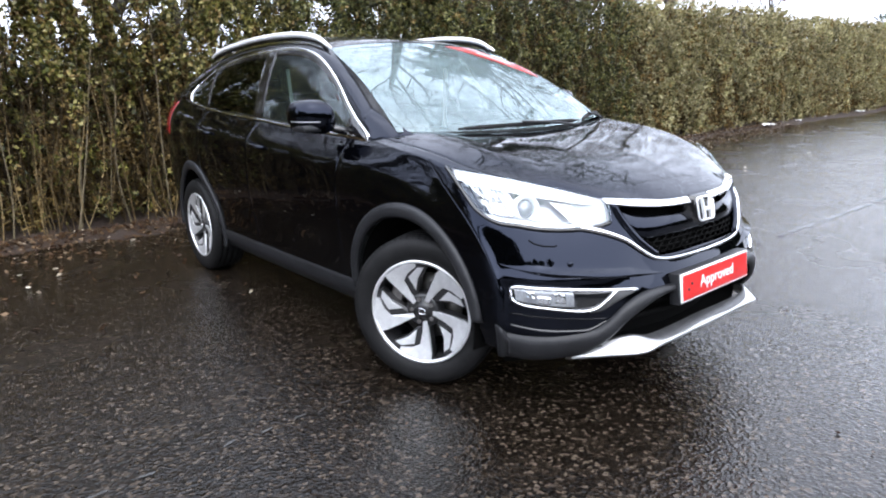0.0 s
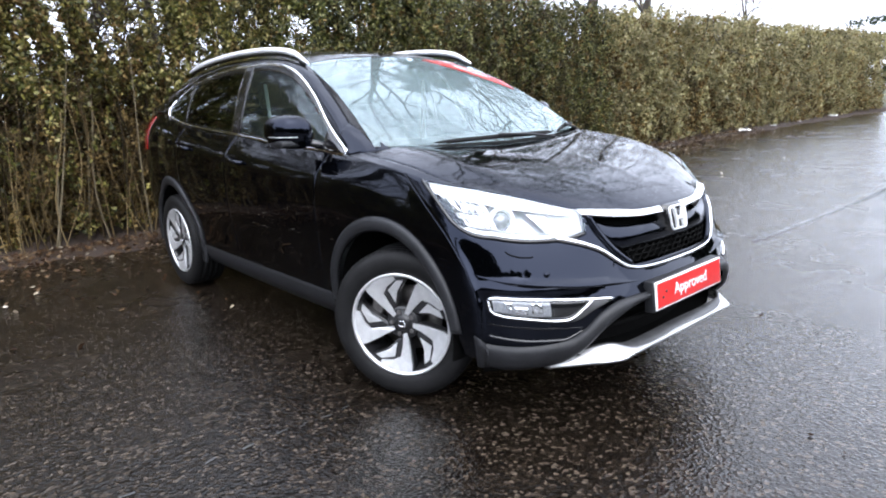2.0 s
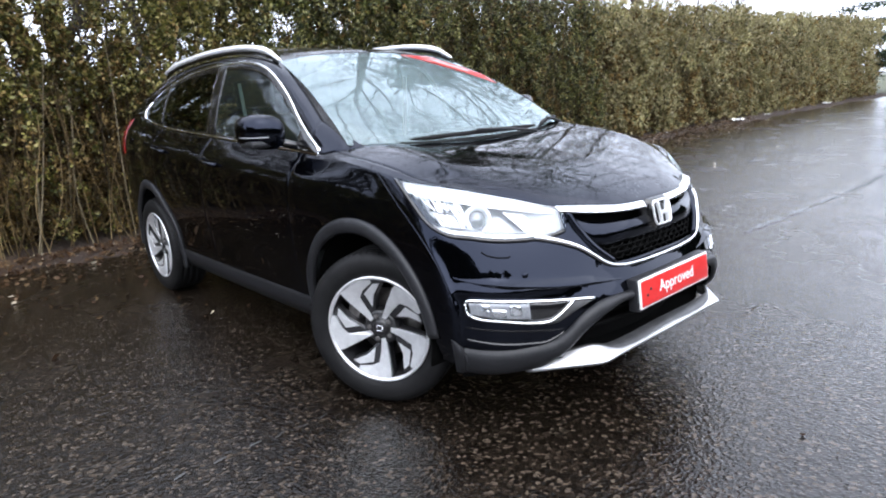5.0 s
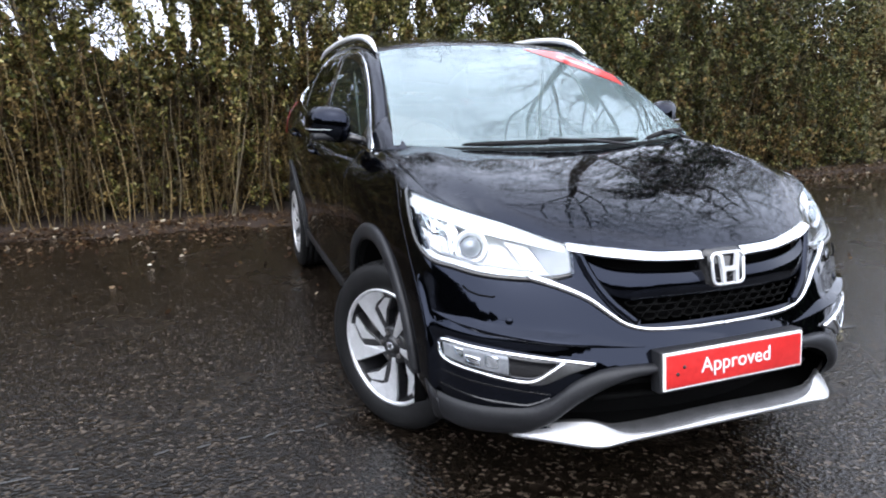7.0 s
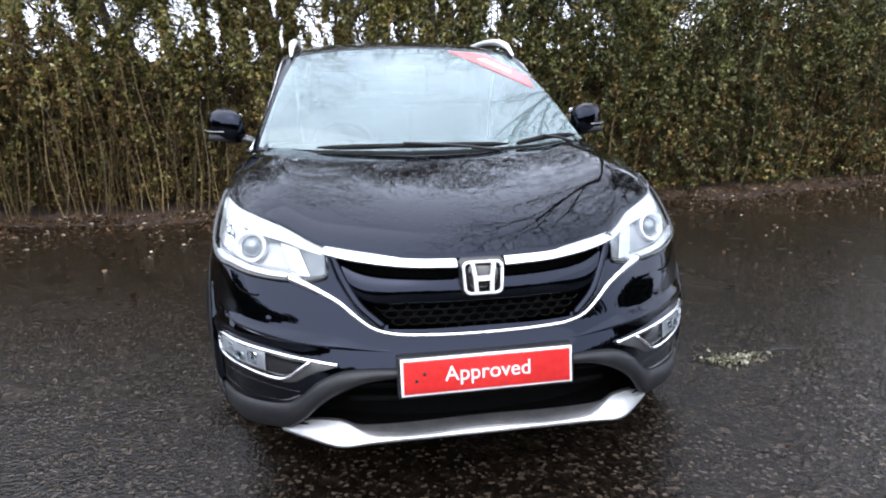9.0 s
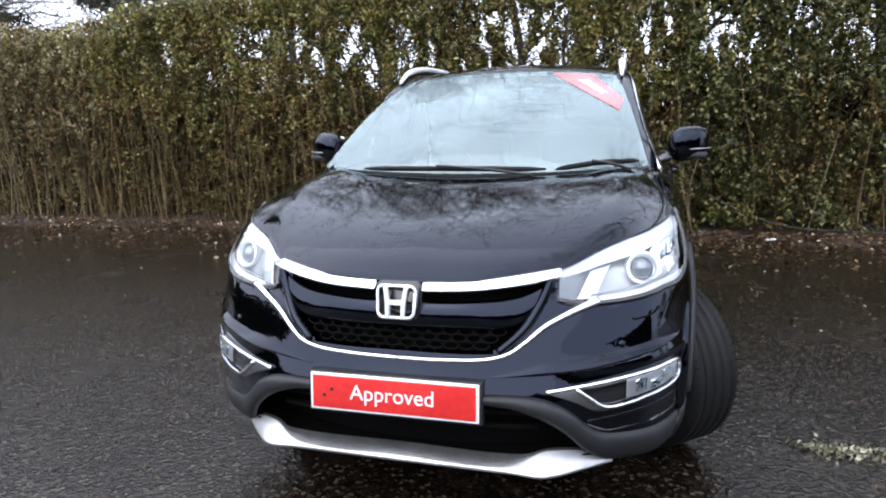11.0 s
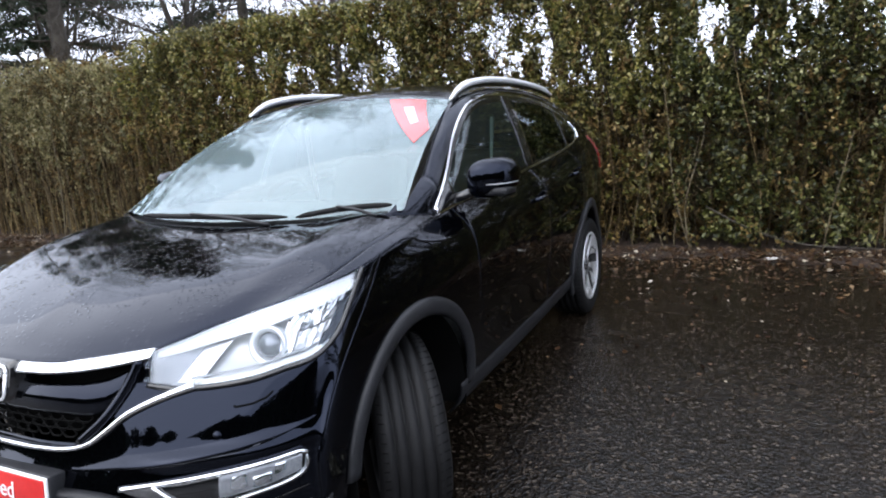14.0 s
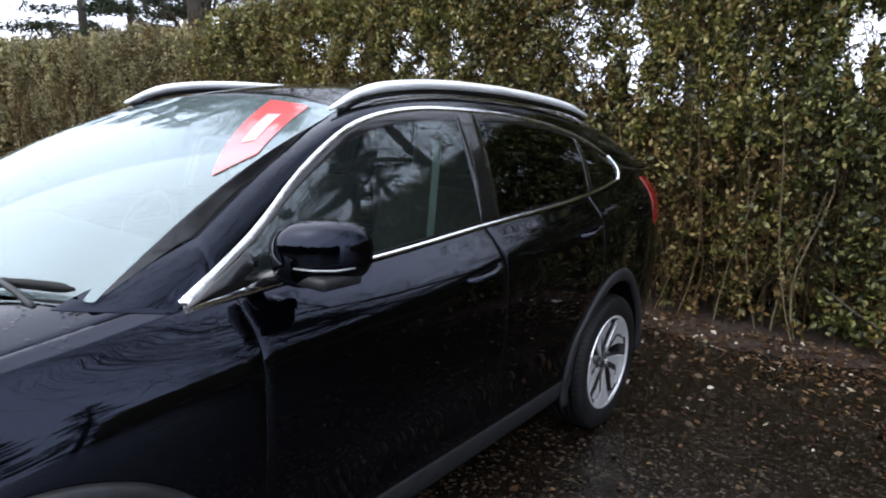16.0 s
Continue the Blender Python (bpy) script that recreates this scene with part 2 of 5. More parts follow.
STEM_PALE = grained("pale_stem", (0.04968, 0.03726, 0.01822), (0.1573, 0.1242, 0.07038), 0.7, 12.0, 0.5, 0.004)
PAPER = grained("wet_paper", (0.6, 0.6, 0.58), (0.75, 0.75, 0.73), 0.6, 8.0, 0.4, 0.003)
BARK = grained("bark", (0.02, 0.016, 0.012), (0.075, 0.062, 0.048), 0.85, 6.0, 0.8, 0.02)
MOSS = leafy("moss", [(0.0, (0.07, 0.065, 0.04)), (0.6, (0.17, 0.16, 0.11)), (1.0, (0.4, 0.38, 0.3))], 0.7)
PALE_HEAP = grained("pale_heap", (0.6, 0.62, 0.65), (0.8, 0.82, 0.84), 0.6, 3.0, 0.4, 0.03)


# ---- small modelling kit ----
def curve(*pairs):
    """A smooth function through (at, value) knots."""
    xs = [p[0] for p in pairs]
    ys = [p[1] for p in pairs]
    n = len(xs)
    d = [(ys[i + 1] - ys[i]) / (xs[i + 1] - xs[i]) for i in range(n - 1)]
    m = [d[0]] + [0.5 * (d[i - 1] + d[i]) if d[i - 1] * d[i] > 0 else 0.0 for i in range(1, n - 1)] + [d[-1]]

    def at(x):
        if x <= xs[0]:
            return ys[0] + (x - xs[0]) * m[0]
        if x >= xs[-1]:
            return ys[-1] + (x - xs[-1]) * m[-1]
        i = 0
        while x > xs[i + 1]:
            i += 1
        h = xs[i + 1] - xs[i]
        t = (x - xs[i]) / h
        return ((2 * t**3 - 3 * t**2 + 1) * ys[i] + (t**3 - 2 * t**2 + t) * h * m[i]
                + (3 * t**2 - 2 * t**3) * ys[i + 1] + (t**3 - t**2) * h * m[i + 1])
    return at


def path3(points):
    """A smooth space curve through points, by t from 0 to 1 along its length."""
    pts = [Vector(p) for p in points]
    s = [0.0]
    for a, b in zip(pts, pts[1:]):
        s.append(s[-1] + (b - a).length)
    s = [v / s[-1] for v in s]
    fx, fy, fz = (curve(*[(s[i], pts[i][k]) for i in range(len(pts))]) for k in range(3))
    return lambda t: Vector((fx(t), fy(t), fz(t)))


def steps(a, b, n):
    return [a + (b - a) * i / n for i in range(n + 1)]


def sheet(fn, us, vs, drop=None):
    """A grid of faces over fn(u, v); drop(place) leaves a face out."""
    pts = [fn(u, v) for u in us for v in vs]
    w = len(vs)
    faces = []
    for i in range(len(us) - 1):
        for j in range(w - 1):
            f = (i * w + j, i * w + j + 1, (i + 1) * w + j + 1, (i + 1) * w + j)
            if drop is None or not drop(sum((pts[k] for k in f), Vector()) / 4):
                faces.append(f)
    return pts, faces


def mesh_of(name, pts, faces, mat, smooth=True):
    me = bpy.data.meshes.new(name)
    me.from_pydata([tuple(p) for p in pts], [], faces)
    me.materials.append(mat)
    if smooth:
        me.shade_smooth()
    me.update()
    return me


def hang(ob, parent, label=""):
    ob.parent = parent
    if label:
        ob["label"] = label
    return ob


def panel(name, made, mat, parent, label="", thick=0.0, smooth=True, centre=(0, 1.3, 0.6), flip=True):
    """Links a sheet as one part; faces look away from the centre, and thick gives it body inwards."""
    pts, faces = made
    if flip and faces:
        c = Vector(centre)
        vote = 0.0
        for f in faces[:: max(1, len(faces) // 60)]:
            a, b, d = pts[f[0]], pts[f[1]], pts[f[2]]
            mid = (a + b + d) / 3
            vote += (b - a).cross(d - a).dot(mid - c)
        if vote < 0:
            faces = [tuple(reversed(f)) for f in faces]
    ob = hang(new(name, mesh_of(name, pts, faces, mat, smooth)), parent, label)
    if thick:
        s = ob.modifiers.new("body", "SOLIDIFY")
        s.thickness, s.offset = thick, -1.0
        crisp = ob.modifiers.new("crisp", "WEIGHTED_NORMAL")
        crisp.mode, crisp.weight = "FACE_AREA", 100
    return ob


def mirrored(made):
    pts, faces = made
    return [Vector((-p[0], p[1], p[2])) for p in pts], [tuple(reversed(f)) for f in faces]


def merged(*some):
    pts, faces = [], []
    for p, f in some:
        k = len(pts)
        pts += list(p)
        faces += [tuple(i + k for i in g) for g in f]
    return pts, faces


def tube(points, radius, sides=8, flat=1.0, up=Vector((0, 0, 1))):
    """A closed tube along points; radius may be a function of t; flat squeezes it along up."""
    pts = [Vector(p) for p in points]
    n = len(pts)
    out, faces = [], []
    for i, p in enumerate(pts):
        d = (pts[min(i + 1, n - 1)] - pts[max(i - 1, 0)]).normalized()
        a = d.cross(up)
        a = a.normalized() if a.length > 1e-4 else d.orthogonal().normalized()
        b = a.cross(d)
        r = radius(i / (n - 1)) if callable(radius) else radius
        for k in range(sides):
            w = 2 * math.pi * k / sides
            out.append(p + a * (r * math.cos(w)) + b * (r * flat * math.sin(w)))
    for i in range(n - 1):
        for k in range(sides):
            e = (k + 1) % sides
            faces.append((i * sides + k, i * sides + e, (i + 1) * sides + e, (i + 1) * sides + k))
    faces.append(tuple(range(sides - 1, -1, -1)))
    faces.append(tuple((n - 1) * sides + k for k in range(sides)))
    return out, faces


def lathe(profile, n=48, axis="x", close=False):
    """Turns (along, radius) pairs about the axis."""
    pts, faces = [], []
    w = len(profile)
    for i in range(n):
        a = 2 * math.pi * i / n
        for s, r in profile:
            pts.append(Vector((s, r * math.cos(a), r * math.sin(a))))
    for i in range(n):
        for j in range(w - 1 + (1 if close else 0)):
            k, e = (i + 1) % n, (j + 1) % w
            faces.append((i * w + j, k * w + j, k * w + e, i * w + e))
    return pts, faces


def box(x0, x1, y0, y1, z0, z1, r=0.01):
    """A block with bevelled edges."""
    bm = bmesh.new()
    bmesh.ops.create_cube(bm, size=1.0)
    for v in bm.verts:
        v.co = Vector(((x0 + x1) / 2 + v.co.x * (x1 - x0), (y0 + y1) / 2 + v.co.y * (y1 - y0), (z0 + z1) / 2 + v.co.z * (z1 - z0)))
    bmesh.ops.bevel(bm, geom=bm.edges[:], offset=r, segments=2, affect="EDGES", profile=0.6)
    bm.verts.index_update()
    pts = [v.co.copy() for v in bm.verts]
    faces = [tuple(v.index for v in f.verts) for f in bm.faces]
    bm.free()
    return pts, faces


def moved(made, m):
    return [m @ p for p in made[0]], made[1]


def ribbon(points, width_dir, width, lift, thick):
    """A flat bar along points: width across width_dir(i), lifted off the surface along lift(i)."""
    pts, faces = [], []
    n = len(points)
    for i, p in enumerate(points):
        w, l = width_dir(i) * (width(i / (n - 1)) / 2 if callable(width) else width / 2), lift(i)
        pts += [p - w - l * 0.004, p - w * 0.8 + l * thick, p + w * 0.8 + l * thick, p + w - l * 0.004]
    for i in range(n - 1):
        a, b = 4 * i, 4 * i + 4
        for k in range(3):
            faces.append((a + k, b + k, b + k + 1, a + k + 1))
        faces.append((a + 3, b + 3, b, a))
    faces.append((0, 1, 2, 3))
    faces.append((4 * n - 1, 4 * n - 2, 4 * n - 3, 4 * n - 4))
    return pts, faces


# ---- the car's form: x across, y from the front axle backwards, z up ----
belt = curve((-0.2, 1.02), (0.42, 1.062), (1.1, 1.092), (1.58, 1.125), (2.23, 1.162), (2.6, 1.2), (2.9, 1.245), (3.3, 1.272), (3.66, 1.28))
girth = curve((0, 0.80), (0.1, 0.855), (0.25, 0.883), (0.45, 0.9), (0.62, 0.906), (0.78, 0.9), (0.9, 0.868), (1.0, 0.79))
along = curve((0.0, 0.995), (0.45, 1.0), (1.3, 1.004), (2.0, 1.0), (2.6, 0.985), (2.9, 0.955))


def side(y, z):
    """Half the car's width."""
    v = (z - 0.25) / (belt(y) - 0.25)
    crease = 0.008 * math.exp(-((v - 0.83 - 0.02 * y) / 0.05) ** 2) - 0.012 * math.exp(-((v - 0.3) / 0.12) ** 2)
    fade = max(0.0, min(1.0, (y - 0.4) / 0.5)) * max(0.0, min(1.0, (2.9 - y) / 0.4))
    return girth(min(v, 1.0)) * along(min(y, 2.9)) + crease * fade


NOSE_X = [0.0, 0.22, 0.44, 0.60, 0.74]
NOSE_Y = [
    curve((0.25, -0.85), (0.4, -0.9), (0.5, -0.9), (0.62, -0.85), (0.7, -0.835), (0.78, -0.817), (0.87, -0.796), (1.0, -0.6)),
    curve((0.25, -0.845), (0.4, -0.895), (0.5, -0.89), (0.62, -0.843), (0.7, -0.826), (0.78, -0.805), (0.87, -0.78), (1.0, -0.59)),
    curve((0.25, -0.80), (0.4, -0.85), (0.5, -0.845), (0.62, -0.80), (0.7, -0.77), (0.78, -0.735), (0.87, -0.7), (1.0, -0.52)),
    curve((0.25, -0.70), (0.4, -0.765), (0.5, -0.765), (0.62, -0.725), (0.7, -0.695), (0.78, -0.648), (0.9, -0.556), (1.0, -0.44)),
    curve((0.25, -0.60), (0.4, -0.66), (0.5, -0.66), (0.62, -0.63), (0.7, -0.605), (0.78, -0.565), (0.93, -0.45), (1.0, -0.34)),
    curve((0.25, -0.5), (0.4, -0.54), (0.5, -0.54), (0.62, -0.51), (0.7, -0.475), (0.8, -0.425), (0.9, -0.315), (0.99, -0.18)),
    curve((0.25, -0.4), (0.4, -0.42), (0.5, -0.42), (0.62, -0.38), (0.7, -0.33), (0.8, -0.22), (0.9, -0.09), (1.0, 0.03)),
]
CORNER_X = [
    curve((0.25, 0.79), (0.4, 0.825), (0.5, 0.826), (0.62, 0.832), (0.7, 0.836), (0.8, 0.84), (0.9, 0.836), (0.99, 0.812)),
    curve((0.25, 0.82), (0.4, 0.862), (0.5, 0.868), (0.62, 0.873), (0.7, 0.876), (0.8, 0.874), (0.9, 0.856), (1.02, 0.822)),
]
rim_z = curve((0, 0.843), (1, 0.844), (2, 0.86), (3, 0.912), (4, 0.956), (5, 0.986), (6, 1.024), (7, 1.062))


def outline(q, z):
    """The body's surface at height z; q runs from the nose (0) round the corner (5) to the side (7 and on) and the tail."""
    s = -1.0 if q < 0 else 1.0
    q = abs(q)
    if q >= 7:
        y = 0.45 + (q - 7)
        if y <= 2.9:
            return Vector((s * side(y, z), y, z))
        w = min((q - 9.45) / 2.0, 1.0)
        a = w * math.pi / 2
        back = 3.66 - 0.1 * max(0.0, z - 0.75)
        return Vector((s * side(2.9, z) * math.cos(a) ** 0.45, 2.9 + (back - 2.9) * math.sin(a) ** 0.7, z))

    def knot(k):
        if k < 0:
            p = knot(-k)
            return Vector((-p.x, p.y, p.z))
        if k <= 4:
            return Vector((NOSE_X[k], NOSE_Y[k](z), z))
        if k <= 6:
            return Vector((CORNER_X[k - 5](z), NOSE_Y[k](z), z))
        return Vector((side(0.45 + (k - 7) * 0.5, z), 0.45 + (k - 7) * 0.5, z))
    i = min(int(q), 6)
    t = q - i
    a, b, c, d = knot(i - 1), knot(i), knot(i + 1), knot(i + 2)
    p = 0.5 * (2 * b + (c - a) * t + (2 * a - 5 * b + 4 * c - d) * t * t + (3 * b - a - 3 * c + d) * t**3)
    ridge = 0.016 * math.exp(-((z - 0.595) / 0.018) ** 2) * max(0.0, min(1.0, (q - 1.9) / 0.8)) * max(0.0, min(1.0, (5.6 - q) / 0.5))
    p.y -= ridge * (1.0 - 0.6 * p.x)
    p.x += ridge * 0.5 * p.x
    p.x *= s
    return p


def top_of(q):
    q = abs(q)
    return rim_z(q) if q <= 7 else belt(min(0.45 + (q - 7), 3.66))


def out_of(q, z, e=0.01):
    """The outward normal there."""
    n = (outline(q + e, z) - outline(q - e, z)).cross(outline(q, z + e) - outline(q, z - e))
    return n.normalized()


def skin(q, z, lift=0.0):
    p = outline(q, z)
    return p + out_of(q, z) * lift if lift else p


ARCH_FRONT = 0.03


def in_arch(p, r=0.432):
    return abs(p.x) > 0.6 and (math.hypot(p.y - ARCH_FRONT, p.z - 0.352) < r or math.hypot(p.y - 2.63, p.z - 0.352) < r)


def poly_has(poly, x, z):
    hit = False
    for (x0, z0), (x1, z1) in zip(poly, poly[1:] + poly[:1]):
        if (z0 > z) != (z1 > z) and x < x0 + (z - z0) * (x1 - x0) / (z1 - z0):
            hit = not hit
    return hit


LAMP_LOW = curve((2.0, 0.79), (2.25, 0.775), (2.8, 0.762), (3.5, 0.766), (4.2, 0.783), (4.95, 0.818), (5.08, 0.85))
GRILLE = [(0.0, 0.632), (0.285, 0.64), (0.36, 0.70), (0.425, 0.80), (0.435, 0.872), (0.0, 0.872)]
INTAKE = [(0.0, 0.3), (0.6, 0.31), (0.55, 0.38), (0.5, 0.435), (0.44, 0.48), (0.36, 0.5), (0.27, 0.512), (0.0, 0.512)]


def nose_hole(p):
    if p.y > 0.0:
        return False
    x = abs(p.x)
    q = 2 + (x - 0.44) / 0.16 if x < 0.6 else 3 + (x - 0.6) / 0.14 if x < 0.74 else 4 + (x - 0.74) / 0.096
    if 0.47 < x < 0.825 and p.y < -0.2 and LAMP_LOW(min(q, 5.0)) + 0.004 < p.z:
        return True
    return poly_has(GRILLE, x, p.z) or poly_has(INTAKE, x, p.z) or in_arch(p)


car = tagged(new("car"), "black five-door SUV with chrome trim, wet with rain, parked on asphalt", "car")

# body panels
SILL = 0.3


def wall_sheet(q0, q1, nq, nz, low=SILL, high=None):
    def at(q, v):
        top = top_of(q) if high is None else high
        p = outline(q, low + v * (top - low))
        return p
    return sheet(at, steps(q0, q1, nq), steps(0, 1, nz), lambda p: nose_hole(p) if p.y < 0 else in_arch(p))


panel("front_bumper", wall_sheet(-5.55, 5.55, 170, 44, 0.3), PAINT, car, "black painted bumper", 0.004)
for sgn in (1, -1):
    def two(made, sgn=sgn):
        return made if sgn > 0 else mirrored(made)
    panel("wing", two(wall_sheet(5.553, 7.1, 40, 40)), PAINT, car, "", 0.004)
    panel("front_door", two(wall_sheet(7.105, 8.14, 40, 40, 0.36)), PAINT, car, "", 0.004)
    panel("rear_door", two(wall_sheet(8.145, 8.98, 40, 40, 0.36)), PAINT, car, "", 0.004)
    panel("quarter_panel", two(wall_sheet(8.985, 10.3, 60, 40)), PAINT, car, "", 0.004)
panel("tailgate", wall_sheet(10.3, 11.45, 30, 30), PAINT, car, "", 0.004)
panel("tailgate", mirrored(wall_sheet(10.3, 11.45, 30, 30)), PAINT, car, "", 0.004)

# bonnet and wing tops
cowl = path3([(0, 0.02, 1.073), (0.25, 0.045, 1.077), (0.5, 0.115, 1.085), (0.68, 0.225, 1.09), (0.75, 0.33, 1.082), tuple(outline(7, top_of(7)))])
nose_line = path3([tuple(outline(0, top_of(0))), (0, -0.72, 0.9), (0, -0.55, 0.968), (0, -0.32, 1.02), (0, -0.14, 1.052), (0, 0.02, 1.073)])
HQ = 4.4


def bonnet_at(s, t):
    g = abs(s)
    f0, r0 = outline(HQ * g, top_of(HQ * g)), cowl(g)
    c0 = nose_line(t)
    qq = HQ + t * (7 - HQ)
    s0 = outline(qq, top_of(qq))
    a, b, c, d = outline(0, top_of(0)), outline(HQ, top_of(HQ)), cowl(0), cowl(1)
    p = (1 - t) * f0 + t * r0 + (1 - g) * c0 + g * s0 - ((1 - t) * ((1 - g) * a + g * b) + t * ((1 - g) * c + g * d))
    p.z += 0.010 * math.exp(-((g - 0.66) / 0.1) ** 2) * min(1, 5 * t) + 0.028 * math.sin(math.pi * g) ** 2 * math.sin(math.pi * t) ** 0.7 * 0.6
    if s < 0:
        p.x = -p.x
    return p


panel("bonnet", sheet(bonnet_at, steps(-0.9, 0.9, 60), steps(0, 0.985, 44)), PAINT, car, "wet black bonnet beaded with rain", 0.006)
for sgn in (1, -1):
    panel("wing_top", sheet(lambda s, t: bonnet_at(s * sgn, t), steps(0.904, 1.0, 5), steps(0, 1, 44)), PAINT, car, "", 0.004)

# upper body: window line, roof edge, windscreen
roofline_x = curve((0.415, 0.797), (0.65, 0.742), (0.82, 0.702), (1.03, 0.674), (1.22, 0.662), (1.55, 0.656), (2.11, 0.66), (2.6, 0.676), (2.86, 0.70), (3.1, 0.72), (3.5, 0.66))
roofline_z = curve((0.415, 1.066), (0.65, 1.205), (0.82, 1.338), (1.03, 1.462), (1.22, 1.512), (1.55, 1.532), (2.11, 1.506), (2.6, 1.424), (2.86, 1.335), (3.1, 1.285), (3.5, 1.275))


def window_at(y, h):
    b = Vector((side(y, belt(y)), y, belt(y)))
    t = Vector((roofline_x(y), y, roofline_z(y)))
    p = b.lerp(t, h)
    p.x += 0.014 * math.sin(math.pi * h)
    return p


edge_line = path3([(0.735, 0.345, 1.1), (0.69, 0.55, 1.235), (0.64, 0.78, 1.375), (0.585, 1.06, 1.508), (0.57, 1.3, 1.556), (0.562, 1.7, 1.585),
                   (0.56, 2.2, 1.58), (0.57, 2.7, 1.53), (0.59, 3.1, 1.43), (0.61, 3.4, 1.31), (0.61, 3.5, 1.278)])


def edge_at_y(y):
    lo, hi = 0.0, 1.0
    for _ in range(30):
        m = (lo + hi) / 2
        if edge_line(m).y < y:
            lo = m
        else:
            hi = m
    return edge_line(lo)


def pillar_at(y, h):
    """The strip between the side windows and the windscreen and roof."""
    a, b = Vector((roofline_x(max(y, 0.415)), y, roofline_z(max(y, 0.415)))), edge_at_y(max(y, 0.345))
    p = a.lerp(b, h)
    bulge = 0.016 * math.sin(math.pi * h)
    p.x += bulge * 0.7
    p.z += bulge * 0.7
    return p


def roof_at(s, y):
    e = edge_at_y(y)
    z = e.z + (0.042 if y > 1.0 else 0.0) * (1 - abs(s) ** 2.2)
    back = 0.05 * (1 - s * s) * max(0.0, 1 - (y - 1.06) / 0.6)
    return Vector((e.x * s, y + back, z))


def screen_at(s, t):
    base = Vector((0.738 * s, 0.055 + 0.2 * s * s, 1.084 + 0.016 * s * s))
    top = roof_at(s, 1.075)
    top.x = 0.588 * s
    p = base.lerp(top, t)
    w = math.sin(math.pi * t) * 0.03
    p.y -= w * 0.6
    p.z += w
    return p


panel("roof", sheet(roof_at, steps(-1, 1, 36), steps(1.075, 3.5, 60)), PAINT, car, "wet black roof", 0.01)
for sgn in (1, -1):
    made = sheet(pillar_at, [0.49 + 3.01 * (i / 90) for i in range(91)], steps(0, 1, 8))
    panel("roof_side", made if sgn > 0 else mirrored(made), PAINT, car, "", 0.01)


# ---- glass ----
panel("windscreen", sheet(screen_at, steps(-1, 1, 30), steps(0.0, 1, 20)), SCREEN_GLASS, car, "windscreen glass reflecting white sky and bare branches", 0.0).visible_shadow = False
panel("windscreen_band", sheet(lambda s, t: screen_at(s, t) + Vector((0, 0.006, -0.006)), steps(-1, 1, 30), steps(0.955, 1.02, 3)), GLOSS_BLACK, car, "", 0.003)
panel("scuttle", sheet(lambda s, t: Vector((0.735 * s, 0.03 + 0.2 * s * s + 0.075 * t, 1.07 - 0.012 * t + 0.012 * s * s)), steps(-1, 1, 24), steps(-0.1, 1, 4)), CLADDING, car, "black plastic scuttle below the windscreen", 0.006)
RE_END = 2.83
